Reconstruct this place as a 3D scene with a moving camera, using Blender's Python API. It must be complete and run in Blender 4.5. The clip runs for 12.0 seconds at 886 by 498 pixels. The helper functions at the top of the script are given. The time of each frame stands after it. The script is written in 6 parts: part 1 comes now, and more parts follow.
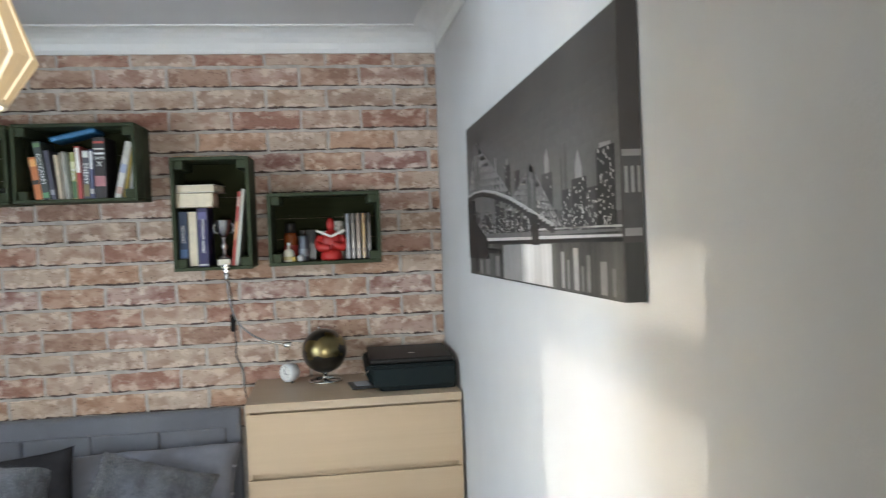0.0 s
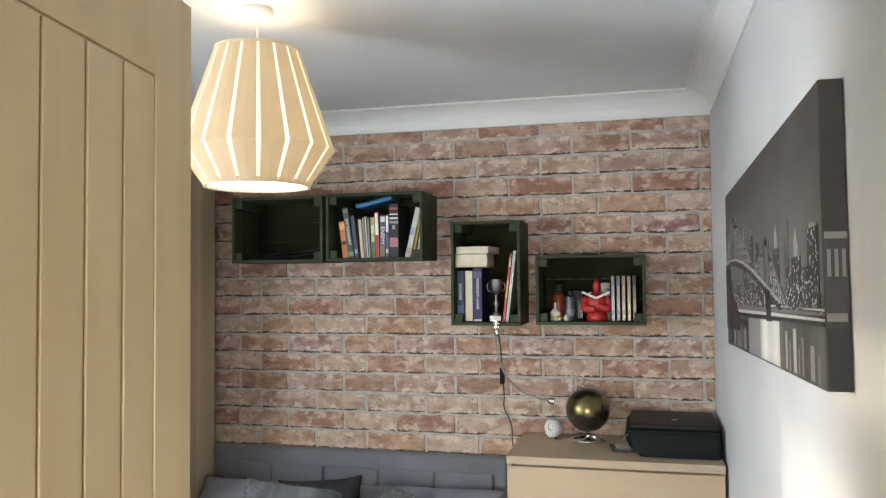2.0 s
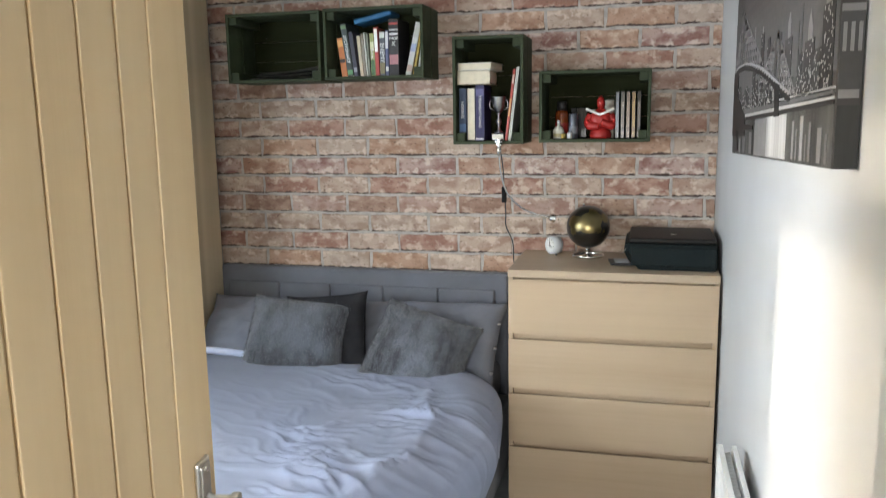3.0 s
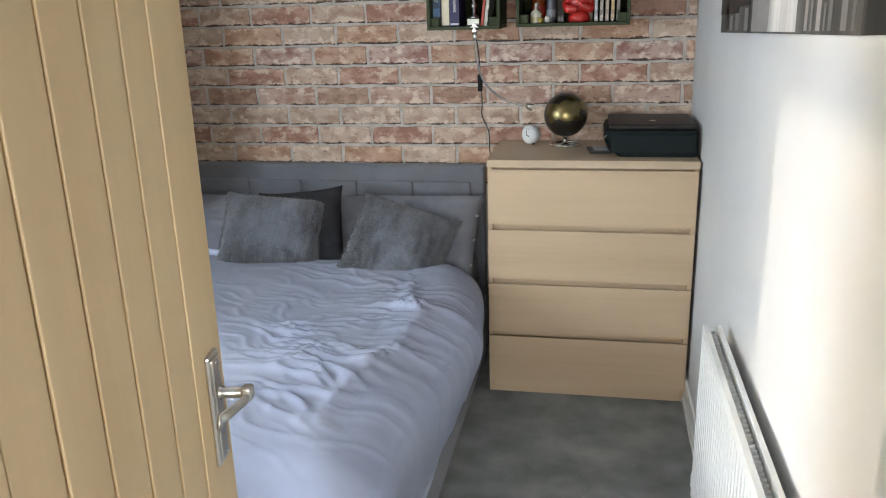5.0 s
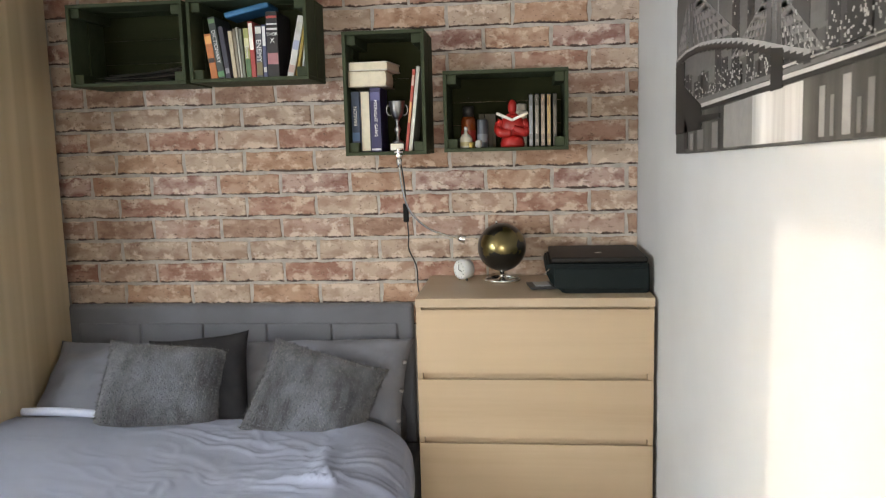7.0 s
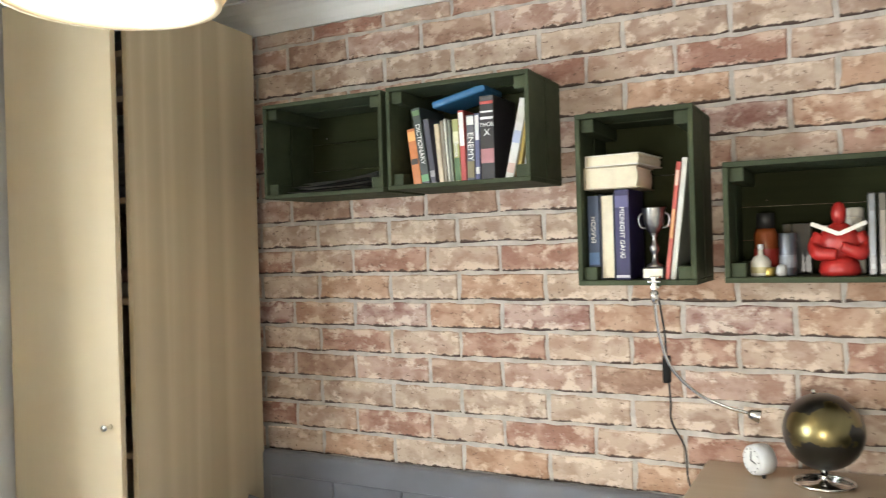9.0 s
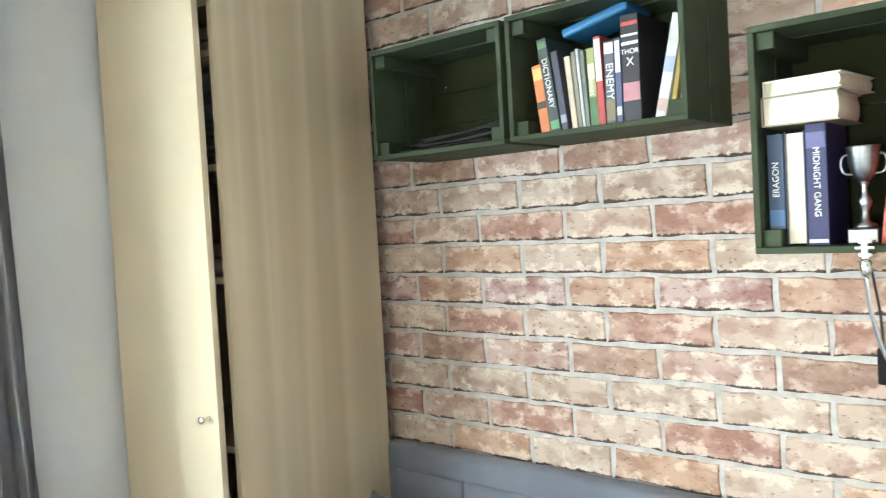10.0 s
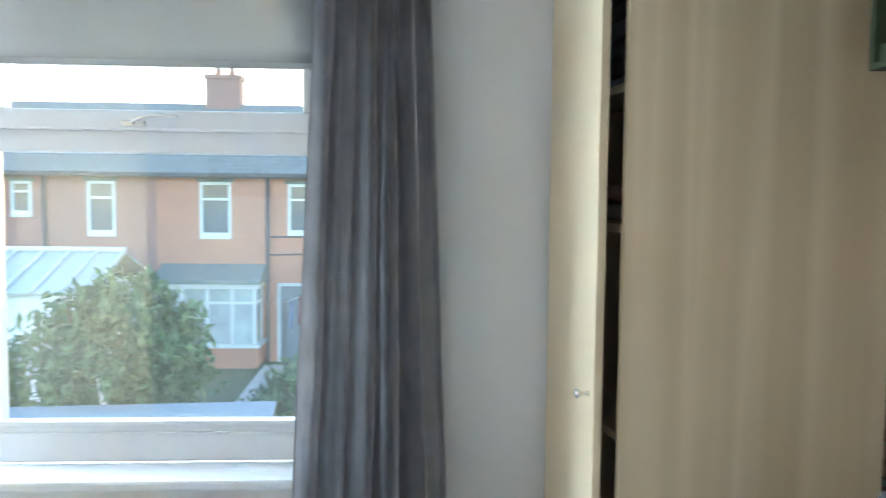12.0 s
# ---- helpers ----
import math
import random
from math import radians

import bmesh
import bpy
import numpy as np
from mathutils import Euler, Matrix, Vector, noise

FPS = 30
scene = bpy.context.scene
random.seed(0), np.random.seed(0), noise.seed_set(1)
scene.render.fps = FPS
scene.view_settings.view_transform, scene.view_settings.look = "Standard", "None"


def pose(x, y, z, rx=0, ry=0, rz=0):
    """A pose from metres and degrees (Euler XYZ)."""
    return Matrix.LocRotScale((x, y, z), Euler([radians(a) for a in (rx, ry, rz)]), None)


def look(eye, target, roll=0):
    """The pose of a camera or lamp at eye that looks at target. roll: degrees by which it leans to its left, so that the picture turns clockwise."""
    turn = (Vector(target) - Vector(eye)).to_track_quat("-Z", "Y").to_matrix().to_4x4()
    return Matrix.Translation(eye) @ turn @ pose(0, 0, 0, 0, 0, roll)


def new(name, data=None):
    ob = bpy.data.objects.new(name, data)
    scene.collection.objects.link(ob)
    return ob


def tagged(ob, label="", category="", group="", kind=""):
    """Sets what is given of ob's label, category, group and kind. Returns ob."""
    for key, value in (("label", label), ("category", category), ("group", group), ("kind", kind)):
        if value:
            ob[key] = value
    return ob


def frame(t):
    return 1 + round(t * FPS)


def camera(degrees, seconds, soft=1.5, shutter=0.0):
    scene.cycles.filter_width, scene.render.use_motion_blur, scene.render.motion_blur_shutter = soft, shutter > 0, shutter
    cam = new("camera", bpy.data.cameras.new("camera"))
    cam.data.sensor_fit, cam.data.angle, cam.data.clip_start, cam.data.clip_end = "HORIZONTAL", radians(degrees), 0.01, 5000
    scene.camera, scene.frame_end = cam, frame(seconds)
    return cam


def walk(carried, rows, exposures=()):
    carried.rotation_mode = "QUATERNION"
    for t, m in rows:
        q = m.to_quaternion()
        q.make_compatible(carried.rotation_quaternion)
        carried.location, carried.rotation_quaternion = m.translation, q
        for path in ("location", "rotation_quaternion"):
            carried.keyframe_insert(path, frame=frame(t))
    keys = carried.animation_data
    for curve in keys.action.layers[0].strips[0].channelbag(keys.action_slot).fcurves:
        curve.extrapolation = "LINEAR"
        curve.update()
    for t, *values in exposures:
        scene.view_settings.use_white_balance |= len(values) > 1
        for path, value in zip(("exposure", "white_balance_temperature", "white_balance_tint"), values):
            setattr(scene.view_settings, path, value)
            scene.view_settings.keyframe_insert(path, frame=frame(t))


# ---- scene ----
cam = camera(58.5, 12.0, 1.1, 0.25)

PATH = [
    (0, (-0.464, -3.431, 1.655), (-0.193, -1.451, 1.578), -2.0),
    (0.5, (-0.405, -3.462, 1.673), (-0.537, -1.467, 1.66), -1.3),
    (1, (-0.333, -3.54, 1.694), (-0.707, -1.576, 1.765), -0.7),
    (1.5, (-0.302, -3.545, 1.696), (-0.765, -1.603, 1.808), -0.5),
    (2, (-0.29, -3.539, 1.687), (-0.778, -1.601, 1.76), -0.5),
    (2.5, (-0.295, -3.546, 1.641), (-0.79, -1.612, 1.536), -0.6),
    (3, (-0.295, -3.538, 1.603), (-0.784, -1.629, 1.272), -0.9),
    (3.5, (-0.303, -3.54, 1.593), (-0.781, -1.663, 1.101), -1.3),
    (5.3, (-0.398, -3.511, 1.557), (-0.746, -1.626, 0.971), -1.5),
    (5.5, (-0.396, -3.467, 1.548), (-0.726, -1.567, 1.005), -1.3),
    (6, (-0.468, -3.348, 1.556), (-0.717, -1.419, 1.098), -1.5),
    (6.5, (-0.444, -3.265, 1.500), (-0.621, -1.306, 1.141), -1.2),
    (8.3, (-0.466, -2.556, 1.594), (-0.974, -0.622, 1.529), -2.7),
    (8.5, (-0.475, -2.475, 1.578), (-1.072, -0.566, 1.539), -2.6),
    (9, (-0.439, -2.236, 1.592), (-1.368, -0.465, 1.589), -1.6),
    (9.5, (-0.483, -2.032, 1.587), (-1.622, -0.389, 1.546), -2.2),
    (10, (-0.55, -1.836, 1.584), (-1.84, -0.309, 1.513), -3.2),
    (10.5, (-0.574, -1.648, 1.562), (-2.075, -0.328, 1.485), -2.8),
    (11, (-0.565, -1.437, 1.549), (-2.303, -0.453, 1.443), -0.3),
    (11.5, (-0.611, -1.274, 1.522), (-2.503, -0.642, 1.384), 0.2),
    (12, (-0.696, -1.118, 1.525), (-2.688, -0.999, 1.392), 0.6),
]
EXPOSURES = [(0, 3.82, 6600, 10), (1, 3.82, 7000, 11), (2.5, 3.95, 6900, 11), (3.5, 4.0, 6600, 10), (5.5, 3.80, 6900, 12), (6.0, 3.86, 7100, 13), (6.7, 3.9, 7300, 13),
             (8.3, 4.4, 8300, 16), (8.7, 4.45, 7900, 14), (9.5, 4.85, 6900, 6), (10.5, 5.15, 6300, 2), (11.0, 5.05, 6600, 6), (12, 4.68, 6000, 5)]
walk(cam, [(t, look(e, g, r)) for t, e, g, r in PATH], EXPOSURES)

# ---- world and light ----
SUN_WAY = Vector((2.9, -0.34, -0.257)).normalized()   # the way the sunlight travels
world = bpy.data.worlds.new("sky_world")
scene.world = world
world.use_nodes = True
wn = world.node_tree.nodes
sky = wn.new("ShaderNodeTexSky")
sky.sky_type = "NISHITA"
sky.sun_disc = False
sky.sun_elevation = math.asin(-SUN_WAY.z)
sky.sun_rotation = math.atan2(-SUN_WAY.x, -SUN_WAY.y)
sky.air_density, sky.dust_density, sky.ozone_density = 1.0, 0.6, 1.6
wn["Background"].inputs["Strength"].default_value = 0.076
world.node_tree.links.new(sky.outputs["Color"], wn["Background"].inputs["Color"])

sun = new("sun", bpy.data.lights.new("sun", "SUN"))
sun.data.energy, sun.data.angle, sun.data.color = 0.084, radians(1.2), (1.0, 0.92, 0.78)
sun.matrix_world = look((0, 0, 0), SUN_WAY)

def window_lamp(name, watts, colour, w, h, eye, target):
    """Area lamp added in a window's opening to stand in for sky light."""
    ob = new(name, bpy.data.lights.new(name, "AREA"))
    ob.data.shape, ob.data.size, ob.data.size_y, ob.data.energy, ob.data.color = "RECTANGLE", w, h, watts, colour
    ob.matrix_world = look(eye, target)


# stands in for sky light, set in the left part of the window, out of view
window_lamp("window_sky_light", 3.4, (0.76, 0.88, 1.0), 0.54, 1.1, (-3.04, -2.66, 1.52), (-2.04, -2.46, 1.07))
# added fill light on the landing, from a window that is never in view
window_lamp("landing_window_light", 3.1, (0.97, 0.98, 1.0), 0.95, 0.62, (-0.45, -4.66, 1.2), (-0.60, -3.66, 0.55))

bulb_light = new("bulb_light", bpy.data.lights.new("bulb_light", "POINT"))
bulb_light.data.energy, bulb_light.data.shadow_soft_size, bulb_light.data.color = 0.030, 0.05, (1.0, 0.85, 0.64)
bulb_light.location = (-1.365, -1.46, 2.20)

# ---- materials ----
def node_mat(name):
    m = bpy.data.materials.new(name)
    m.use_nodes = True
    nt = m.node_tree
    return m, nt, nt.nodes["Principled BSDF"]


def ramp(nt, fac, stops):
    r = nt.nodes.new("ShaderNodeValToRGB")
    els = r.color_ramp.elements
    while len(els) < len(stops):
        els.new(0.5)
    for el, (p, c) in zip(els, stops):
        el.position, el.color = p, (*c, 1)
    nt.links.new(fac, r.inputs["Fac"])
    return r.outputs["Color"]


def tex(nt, scale, detail=4, stretch=(1, 1, 1), coord="Object", rough=0.55, shift=True, kind="noise"):
    tc = nt.nodes.new("ShaderNodeTexCoord")
    mp = nt.nodes.new("ShaderNodeMapping")
    mp.inputs["Scale"].default_value = stretch
    nt.links.new(tc.outputs[coord], mp.inputs["Vector"])
    if shift:
        oi = nt.nodes.new("ShaderNodeObjectInfo")
        mul = nt.nodes.new("ShaderNodeMath")
        mul.operation = "MULTIPLY"
        mul.inputs[1].default_value = 31.7
        nt.links.new(oi.outputs["Random"], mul.inputs[0])
        nt.links.new(mul.outputs[0], mp.inputs["Location"])
    if kind == "noise":
        n = nt.nodes.new("ShaderNodeTexNoise")
        n.inputs["Detail"].default_value, n.inputs["Roughness"].default_value = detail, rough
    else:
        n = nt.nodes.new("ShaderNodeTexVoronoi")
    n.inputs["Scale"].default_value = scale
    nt.links.new(mp.outputs["Vector"], n.inputs["Vector"])
    return n.outputs["Fac"] if kind == "noise" else n.outputs["Distance"]


def mix(nt, fac, a, b):
    n = nt.nodes.new("ShaderNodeMix")
    n.data_type = "RGBA"
    for sock, v in ((n.inputs[0], fac), (n.inputs[6], a), (n.inputs[7], b)):
        if isinstance(v, (int, float)):
            sock.default_value = v
        elif isinstance(v, tuple):
            sock.default_value = (*v, 1)
        else:
            nt.links.new(v, sock)
    return n.outputs[2]


def bump(nt, bsdf, height, strength, distance=0.01):
    b = nt.nodes.new("ShaderNodeBump")
    b.inputs["Strength"].default_value, b.inputs["Distance"].default_value = strength, distance
    nt.links.new(height, b.inputs["Height"])
    nt.links.new(b.outputs["Normal"], bsdf.inputs["Normal"])


def plain(name, colour, rough=0.5, metal=0.0, vary=0.08, scale=6, bumpy=0.0, bump_scale=120, coat=0.0, spec=0.5):
    m, nt, p = node_mat(name)
    lo = tuple(c * (1 - vary) for c in colour)
    hi = tuple(min(1, c * (1 + vary)) for c in colour)
    nt.links.new(ramp(nt, tex(nt, scale), [(0.3, lo), (0.7, hi)]), p.inputs["Base Color"])
    p.inputs["Roughness"].default_value, p.inputs["Metallic"].default_value = rough, metal
    p.inputs["Coat Weight"].default_value = coat
    p.inputs["Specular IOR Level"].default_value = spec
    if bumpy:
        bump(nt, p, tex(nt, bump_scale, 3), bumpy, 0.004)
    return m


def wood(name, dark, light, grain=(1, 1, 0.05), scale=14, rough=0.5, bands=0.0, band_scale=5.0, band_axis=(1, 0, 0), spec=0.4):
    m, nt, p = node_mat(name)
    fine = tex(nt, scale * 5, 5, grain, rough=0.7)
    broad = tex(nt, scale, 3, grain)
    col = mix(nt, fine, ramp(nt, broad, [(0.3, dark), (0.7, light)]), light)
    if bands:
        b = tex(nt, band_scale, 1.5, tuple(0.15 + 1.0 * a if a else 0.02 for a in band_axis), rough=0.4)
        col = mix(nt, bands, col, ramp(nt, b, [(0.38, dark), (0.5, light), (0.62, dark)]))
    nt.links.new(col, p.inputs["Base Color"])
    p.inputs["Roughness"].default_value = rough
    p.inputs["Specular IOR Level"].default_value = spec
    bump(nt, p, fine, 0.12, 0.003)
    return m


def cloth(name, dark, light, scale=8, weave=420, rough=0.95, sheen=0.2, strength=0.25):
    m, nt, p = node_mat(name)
    nt.links.new(ramp(nt, tex(nt, scale, 5), [(0.3, dark), (0.7, light)]), p.inputs["Base Color"])
    p.inputs["Roughness"].default_value = rough
    p.inputs["Sheen Weight"].default_value = sheen
    p.inputs["Specular IOR Level"].default_value = 0.2
    bump(nt, p, tex(nt, weave, 2), strength, 0.003)
    return m


def brick_mat(name, base, blotch, pale, where=0.5):
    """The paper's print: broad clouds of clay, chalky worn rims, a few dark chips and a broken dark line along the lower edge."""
    m, nt, p = node_mat(name)
    cloud = tex(nt, 13, 3, (1, 1, 1.7), rough=0.5)
    chalk = tex(nt, 19, 5, (1, 1, 1.3), rough=0.6)
    fine = tex(nt, 70, 5, (1, 1, 1.4), rough=0.65)
    chips = tex(nt, 46, 5, (1, 1, 2.0), rough=0.72)
    col = ramp(nt, cloud, [(where - 0.09, base), (where + 0.08, blotch)])
    col = mix(nt, ramp(nt, fine, [(0.3, (0, 0, 0)), (0.8, (0.22, 0.22, 0.22))]), col, pale)
    tc = nt.nodes.new("ShaderNodeTexCoord")
    sep = nt.nodes.new("ShaderNodeSeparateXYZ")
    nt.links.new(tc.outputs["Object"], sep.inputs[0])

    def sum_of(a, b, k, c):
        n = nt.nodes.new("ShaderNodeMath")
        n.operation = "MULTIPLY_ADD"
        nt.links.new(b, n.inputs[0])
        n.inputs[1].default_value, n.inputs[2].default_value = k, c
        q = nt.nodes.new("ShaderNodeMath")
        nt.links.new(a, q.inputs[0])
        nt.links.new(n.outputs[0], q.inputs[1])
        return q.outputs[0]

    def between(v, lo, hi):
        n = nt.nodes.new("ShaderNodeMapRange")
        n.inputs["From Min"].default_value, n.inputs["From Max"].default_value = lo, hi
        nt.links.new(v, n.inputs["Value"])
        return n.outputs["Result"]

    away = nt.nodes.new("ShaderNodeMath")
    away.operation = "ABSOLUTE"
    nt.links.new(sep.outputs["Z"], away.inputs[0])
    worn = sum_of(chalk, away.outputs[0], 3.2, -0.075)
    col = mix(nt, ramp(nt, worn, [(0.49 + 0.1 * (where - 0.45), (0, 0, 0)), (0.60, (0.9, 0.9, 0.9))]), col, pale)
    col = mix(nt, ramp(nt, chips, [(0.60, (0, 0, 0)), (0.64, (0.75, 0.75, 0.75))]), col, (0.15, 0.09, 0.065))
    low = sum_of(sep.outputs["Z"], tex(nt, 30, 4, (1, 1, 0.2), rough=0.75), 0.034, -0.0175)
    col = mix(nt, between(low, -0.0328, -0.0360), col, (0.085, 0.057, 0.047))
    nt.links.new(col, p.inputs["Base Color"])
    p.inputs["Roughness"].default_value = 0.8
    p.inputs["Specular IOR Level"].default_value = 0.25
    bump(nt, p, chalk, 0.35, 0.004)
    return m


def glow(name, colour, strength):
    m, nt, p = node_mat(name)
    p.inputs["Base Color"].default_value = (*colour, 1)
    p.inputs["Emission Color"].default_value = (*colour, 1)
    p.inputs["Emission Strength"].default_value = strength
    return m


def glass(name, tint=(0.97, 0.99, 1.0), rough=0.0):
    m, nt, p = node_mat(name)
    p.inputs["Base Color"].default_value = (*tint, 1)
    p.inputs["Roughness"].default_value = rough
    p.inputs["Transmission Weight"].default_value = 1.0
    p.inputs["IOR"].default_value = 1.45
    return m


M_WALL = plain("wall_paint", (0.60, 0.60, 0.595), 0.75, vary=0.03, scale=3, bumpy=0.12, bump_scale=220, spec=0.3)
M_WHITE = plain("white_gloss", (0.80, 0.80, 0.78), 0.35, vary=0.03, scale=4)
M_CEIL = plain("ceiling_paint", (0.76, 0.76, 0.76), 0.9, vary=0.02, scale=3, bumpy=0.1, bump_scale=200, spec=0.2)
M_CARPET = cloth("carpet_grey", (0.15, 0.158, 0.155), (0.29, 0.30, 0.295), 7, 260, sheen=0.1, strength=0.9)
M_MORTAR = plain("mortar_print", (0.47, 0.43, 0.39), 0.85, vary=0.2, scale=30, bumpy=0.3, bump_scale=160)
M_OAK = wood("oak_veneer", (0.66, 0.465, 0.25), (0.79, 0.595, 0.35), (1, 1, 0.035), 10, 0.45)
M_CHEST = wood("oak_foil", (0.41, 0.29, 0.18), (0.575, 0.43, 0.285), (0.035, 1, 1), 8, 0.45)
M_CHEST_TOP = wood("oak_foil_top", (0.40, 0.29, 0.19), (0.52, 0.40, 0.28), (0.05, 1, 1), 9, 0.4)
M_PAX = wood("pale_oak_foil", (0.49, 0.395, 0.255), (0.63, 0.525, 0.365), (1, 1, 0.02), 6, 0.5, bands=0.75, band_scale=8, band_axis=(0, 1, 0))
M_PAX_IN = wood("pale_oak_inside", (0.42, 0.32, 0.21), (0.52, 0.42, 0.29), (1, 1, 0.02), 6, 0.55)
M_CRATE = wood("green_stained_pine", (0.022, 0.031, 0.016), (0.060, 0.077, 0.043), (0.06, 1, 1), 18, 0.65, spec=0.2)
# the green stain darkened: shade inside the crates is put into the colour
M_CRATE_SHADED = wood("shaded_green_plywood", (0.009, 0.012, 0.004), (0.027, 0.031, 0.012), (0.06, 1, 1), 12, 0.8, spec=0.12)
M_HEAD = cloth("grey_upholstery", (0.15, 0.155, 0.175), (0.19, 0.195, 0.22), 5, 500)
M_DUVET = cloth("grey_cotton", (0.54, 0.59, 0.75), (0.62, 0.67, 0.825), 4, 600, sheen=0.15, strength=0.12)
M_PILLOW = cloth("grey_pillow_cotton", (0.19, 0.198, 0.24), (0.255, 0.267, 0.315), 5, 600, sheen=0.15, strength=0.12)
M_CURTAIN = cloth("grey_curtain_weave", (0.38, 0.37, 0.38), (0.50, 0.49, 0.50), 9, 300, strength=0.4)
nt = M_CURTAIN.node_tree
slub = ramp(nt, tex(nt, 30, 2, (0.25, 0.25, 5.0), rough=0.6), [(0.66, (0, 0, 0)), (0.74, (0.6, 0.6, 0.6))])
base_link = nt.nodes["Principled BSDF"].inputs["Base Color"].links[0].from_socket
nt.links.new(mix(nt, slub, base_link, (0.55, 0.54, 0.56)), nt.nodes["Principled BSDF"].inputs["Base Color"])
M_BLIND = cloth("grey_blind", (0.30, 0.31, 0.32), (0.34, 0.35, 0.36), 2, 500, sheen=0.0)
M_CHROME = plain("chrome", (0.75, 0.74, 0.72), 0.12, 1.0, vary=0.04)
M_SATIN = plain("satin_nickel", (0.62, 0.60, 0.57), 0.28, 1.0, vary=0.06, scale=20)
M_BLACK = plain("black_plastic", (0.022, 0.024, 0.026), 0.38, vary=0.15, scale=30)
M_BLACK_MATT = plain("black_matt", (0.013, 0.012, 0.011), 0.55, vary=0.2, scale=30, bumpy=0.1, spec=0.3)
M_UPVC = plain("white_upvc", (0.54, 0.555, 0.58), 0.35, vary=0.03, scale=3)
# tint and the translucent film below put a bluish haze over the outside view
M_GLASS = glass("hazy_window_glass", (0.88, 0.95, 1.0))
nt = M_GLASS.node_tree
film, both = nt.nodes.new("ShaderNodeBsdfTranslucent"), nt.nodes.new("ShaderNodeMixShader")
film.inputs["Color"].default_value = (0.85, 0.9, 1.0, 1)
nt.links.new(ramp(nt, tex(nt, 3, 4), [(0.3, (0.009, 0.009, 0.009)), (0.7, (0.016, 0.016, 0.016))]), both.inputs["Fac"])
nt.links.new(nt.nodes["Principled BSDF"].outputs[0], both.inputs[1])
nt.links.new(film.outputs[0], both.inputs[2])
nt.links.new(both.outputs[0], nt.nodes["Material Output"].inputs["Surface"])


# ---- mesh helpers ----
def part(name, bm, material, parent, label="", smooth=False):
    me = bpy.data.meshes.new(name)
    bmesh.ops.recalc_face_normals(bm, faces=bm.faces)
    bm.to_mesh(me)
    bm.free()
    for mt in (material if isinstance(material, (list, tuple)) else [material]):
        me.materials.append(mt)
    if smooth:
        me.polygons.foreach_set("use_smooth", [True] * len(me.polygons))
    ob = new(name, me)
    if parent is not None:
        ob.parent = parent
    if label:
        ob["label"] = label
    return ob


def thing(name, m, label, category, group="", kind=""):
    ob = new(name)
    ob.empty_display_size = 0.05
    ob.matrix_world = m
    return tagged(ob, label, category, group, kind)


def setting(name, bm, material, label, category, smooth=False):
    return tagged(part(name, bm, material, None, "", smooth), label, category, "", "structure")


def box(x0, x1, y0, y1, z0, z1, bevel=0.0, bm=None, seg=2):
    out = bm if bm is not None else bmesh.new()
    b = bmesh.new()
    bmesh.ops.create_cube(b, size=1)
    bmesh.ops.scale(b, verts=b.verts, vec=(abs(x1 - x0), abs(y1 - y0), abs(z1 - z0)))
    bmesh.ops.translate(b, verts=b.verts, vec=((x0 + x1) / 2, (y0 + y1) / 2, (z0 + z1) / 2))
    if bevel:
        bmesh.ops.bevel(b, geom=b.edges[:], offset=bevel, segments=seg, profile=0.6, affect="EDGES")
    join(out, b)
    return out


def join(out, b):
    vs = {v: out.verts.new(v.co) for v in b.verts}
    for f in b.faces:
        nf = out.faces.new([vs[v] for v in f.verts])
        nf.material_index, nf.smooth = f.material_index, f.smooth
    b.free()
    return out


def shifted(bm, m):
    bmesh.ops.transform(bm, matrix=m, verts=bm.verts)
    return bm


def lathe(profile, seg=32, bm=None, close=False):
    bm = bm if bm is not None else bmesh.new()
    rings = []
    for r, z in profile:
        rings.append([bm.verts.new((r * math.cos(2 * math.pi * i / seg), r * math.sin(2 * math.pi * i / seg), z)) for i in range(seg)])
    for a, b in zip(rings, rings[1:]):
        for i in range(seg):
            bm.faces.new((a[i], a[(i + 1) % seg], b[(i + 1) % seg], b[i]))
    if not close:
        if profile[0][0] > 1e-4:
            bm.faces.new(rings[0][::-1])
        if profile[-1][0] > 1e-4:
            bm.faces.new(rings[-1])
    bmesh.ops.remove_doubles(bm, verts=bm.verts, dist=1e-5)
    return bm


def tube(points, r, seg=10, bm=None):
    bm = bm if bm is not None else bmesh.new()
    pts = [Vector(p) for p in points]
    up = Vector((0.13, 0.21, 0.97))
    rings = []
    for i, p in enumerate(pts):
        d = (pts[min(i + 1, len(pts) - 1)] - pts[max(i - 1, 0)]).normalized()
        a = d.cross(up)
        if a.length < 0.05:
            a = d.cross(Vector((1, 0, 0)))
        a.normalize()
        b = d.cross(a).normalized()
        rr = r[i] if isinstance(r, (list, tuple)) else r
        rings.append([bm.verts.new(p + a * rr * math.cos(2 * math.pi * k / seg) + b * rr * math.sin(2 * math.pi * k / seg)) for k in range(seg)])
    for p, q in zip(rings, rings[1:]):
        for k in range(seg):
            bm.faces.new((p[k], p[(k + 1) % seg], q[(k + 1) % seg], q[k]))
    bm.faces.new(rings[0][::-1])
    bm.faces.new(rings[-1])
    return bm


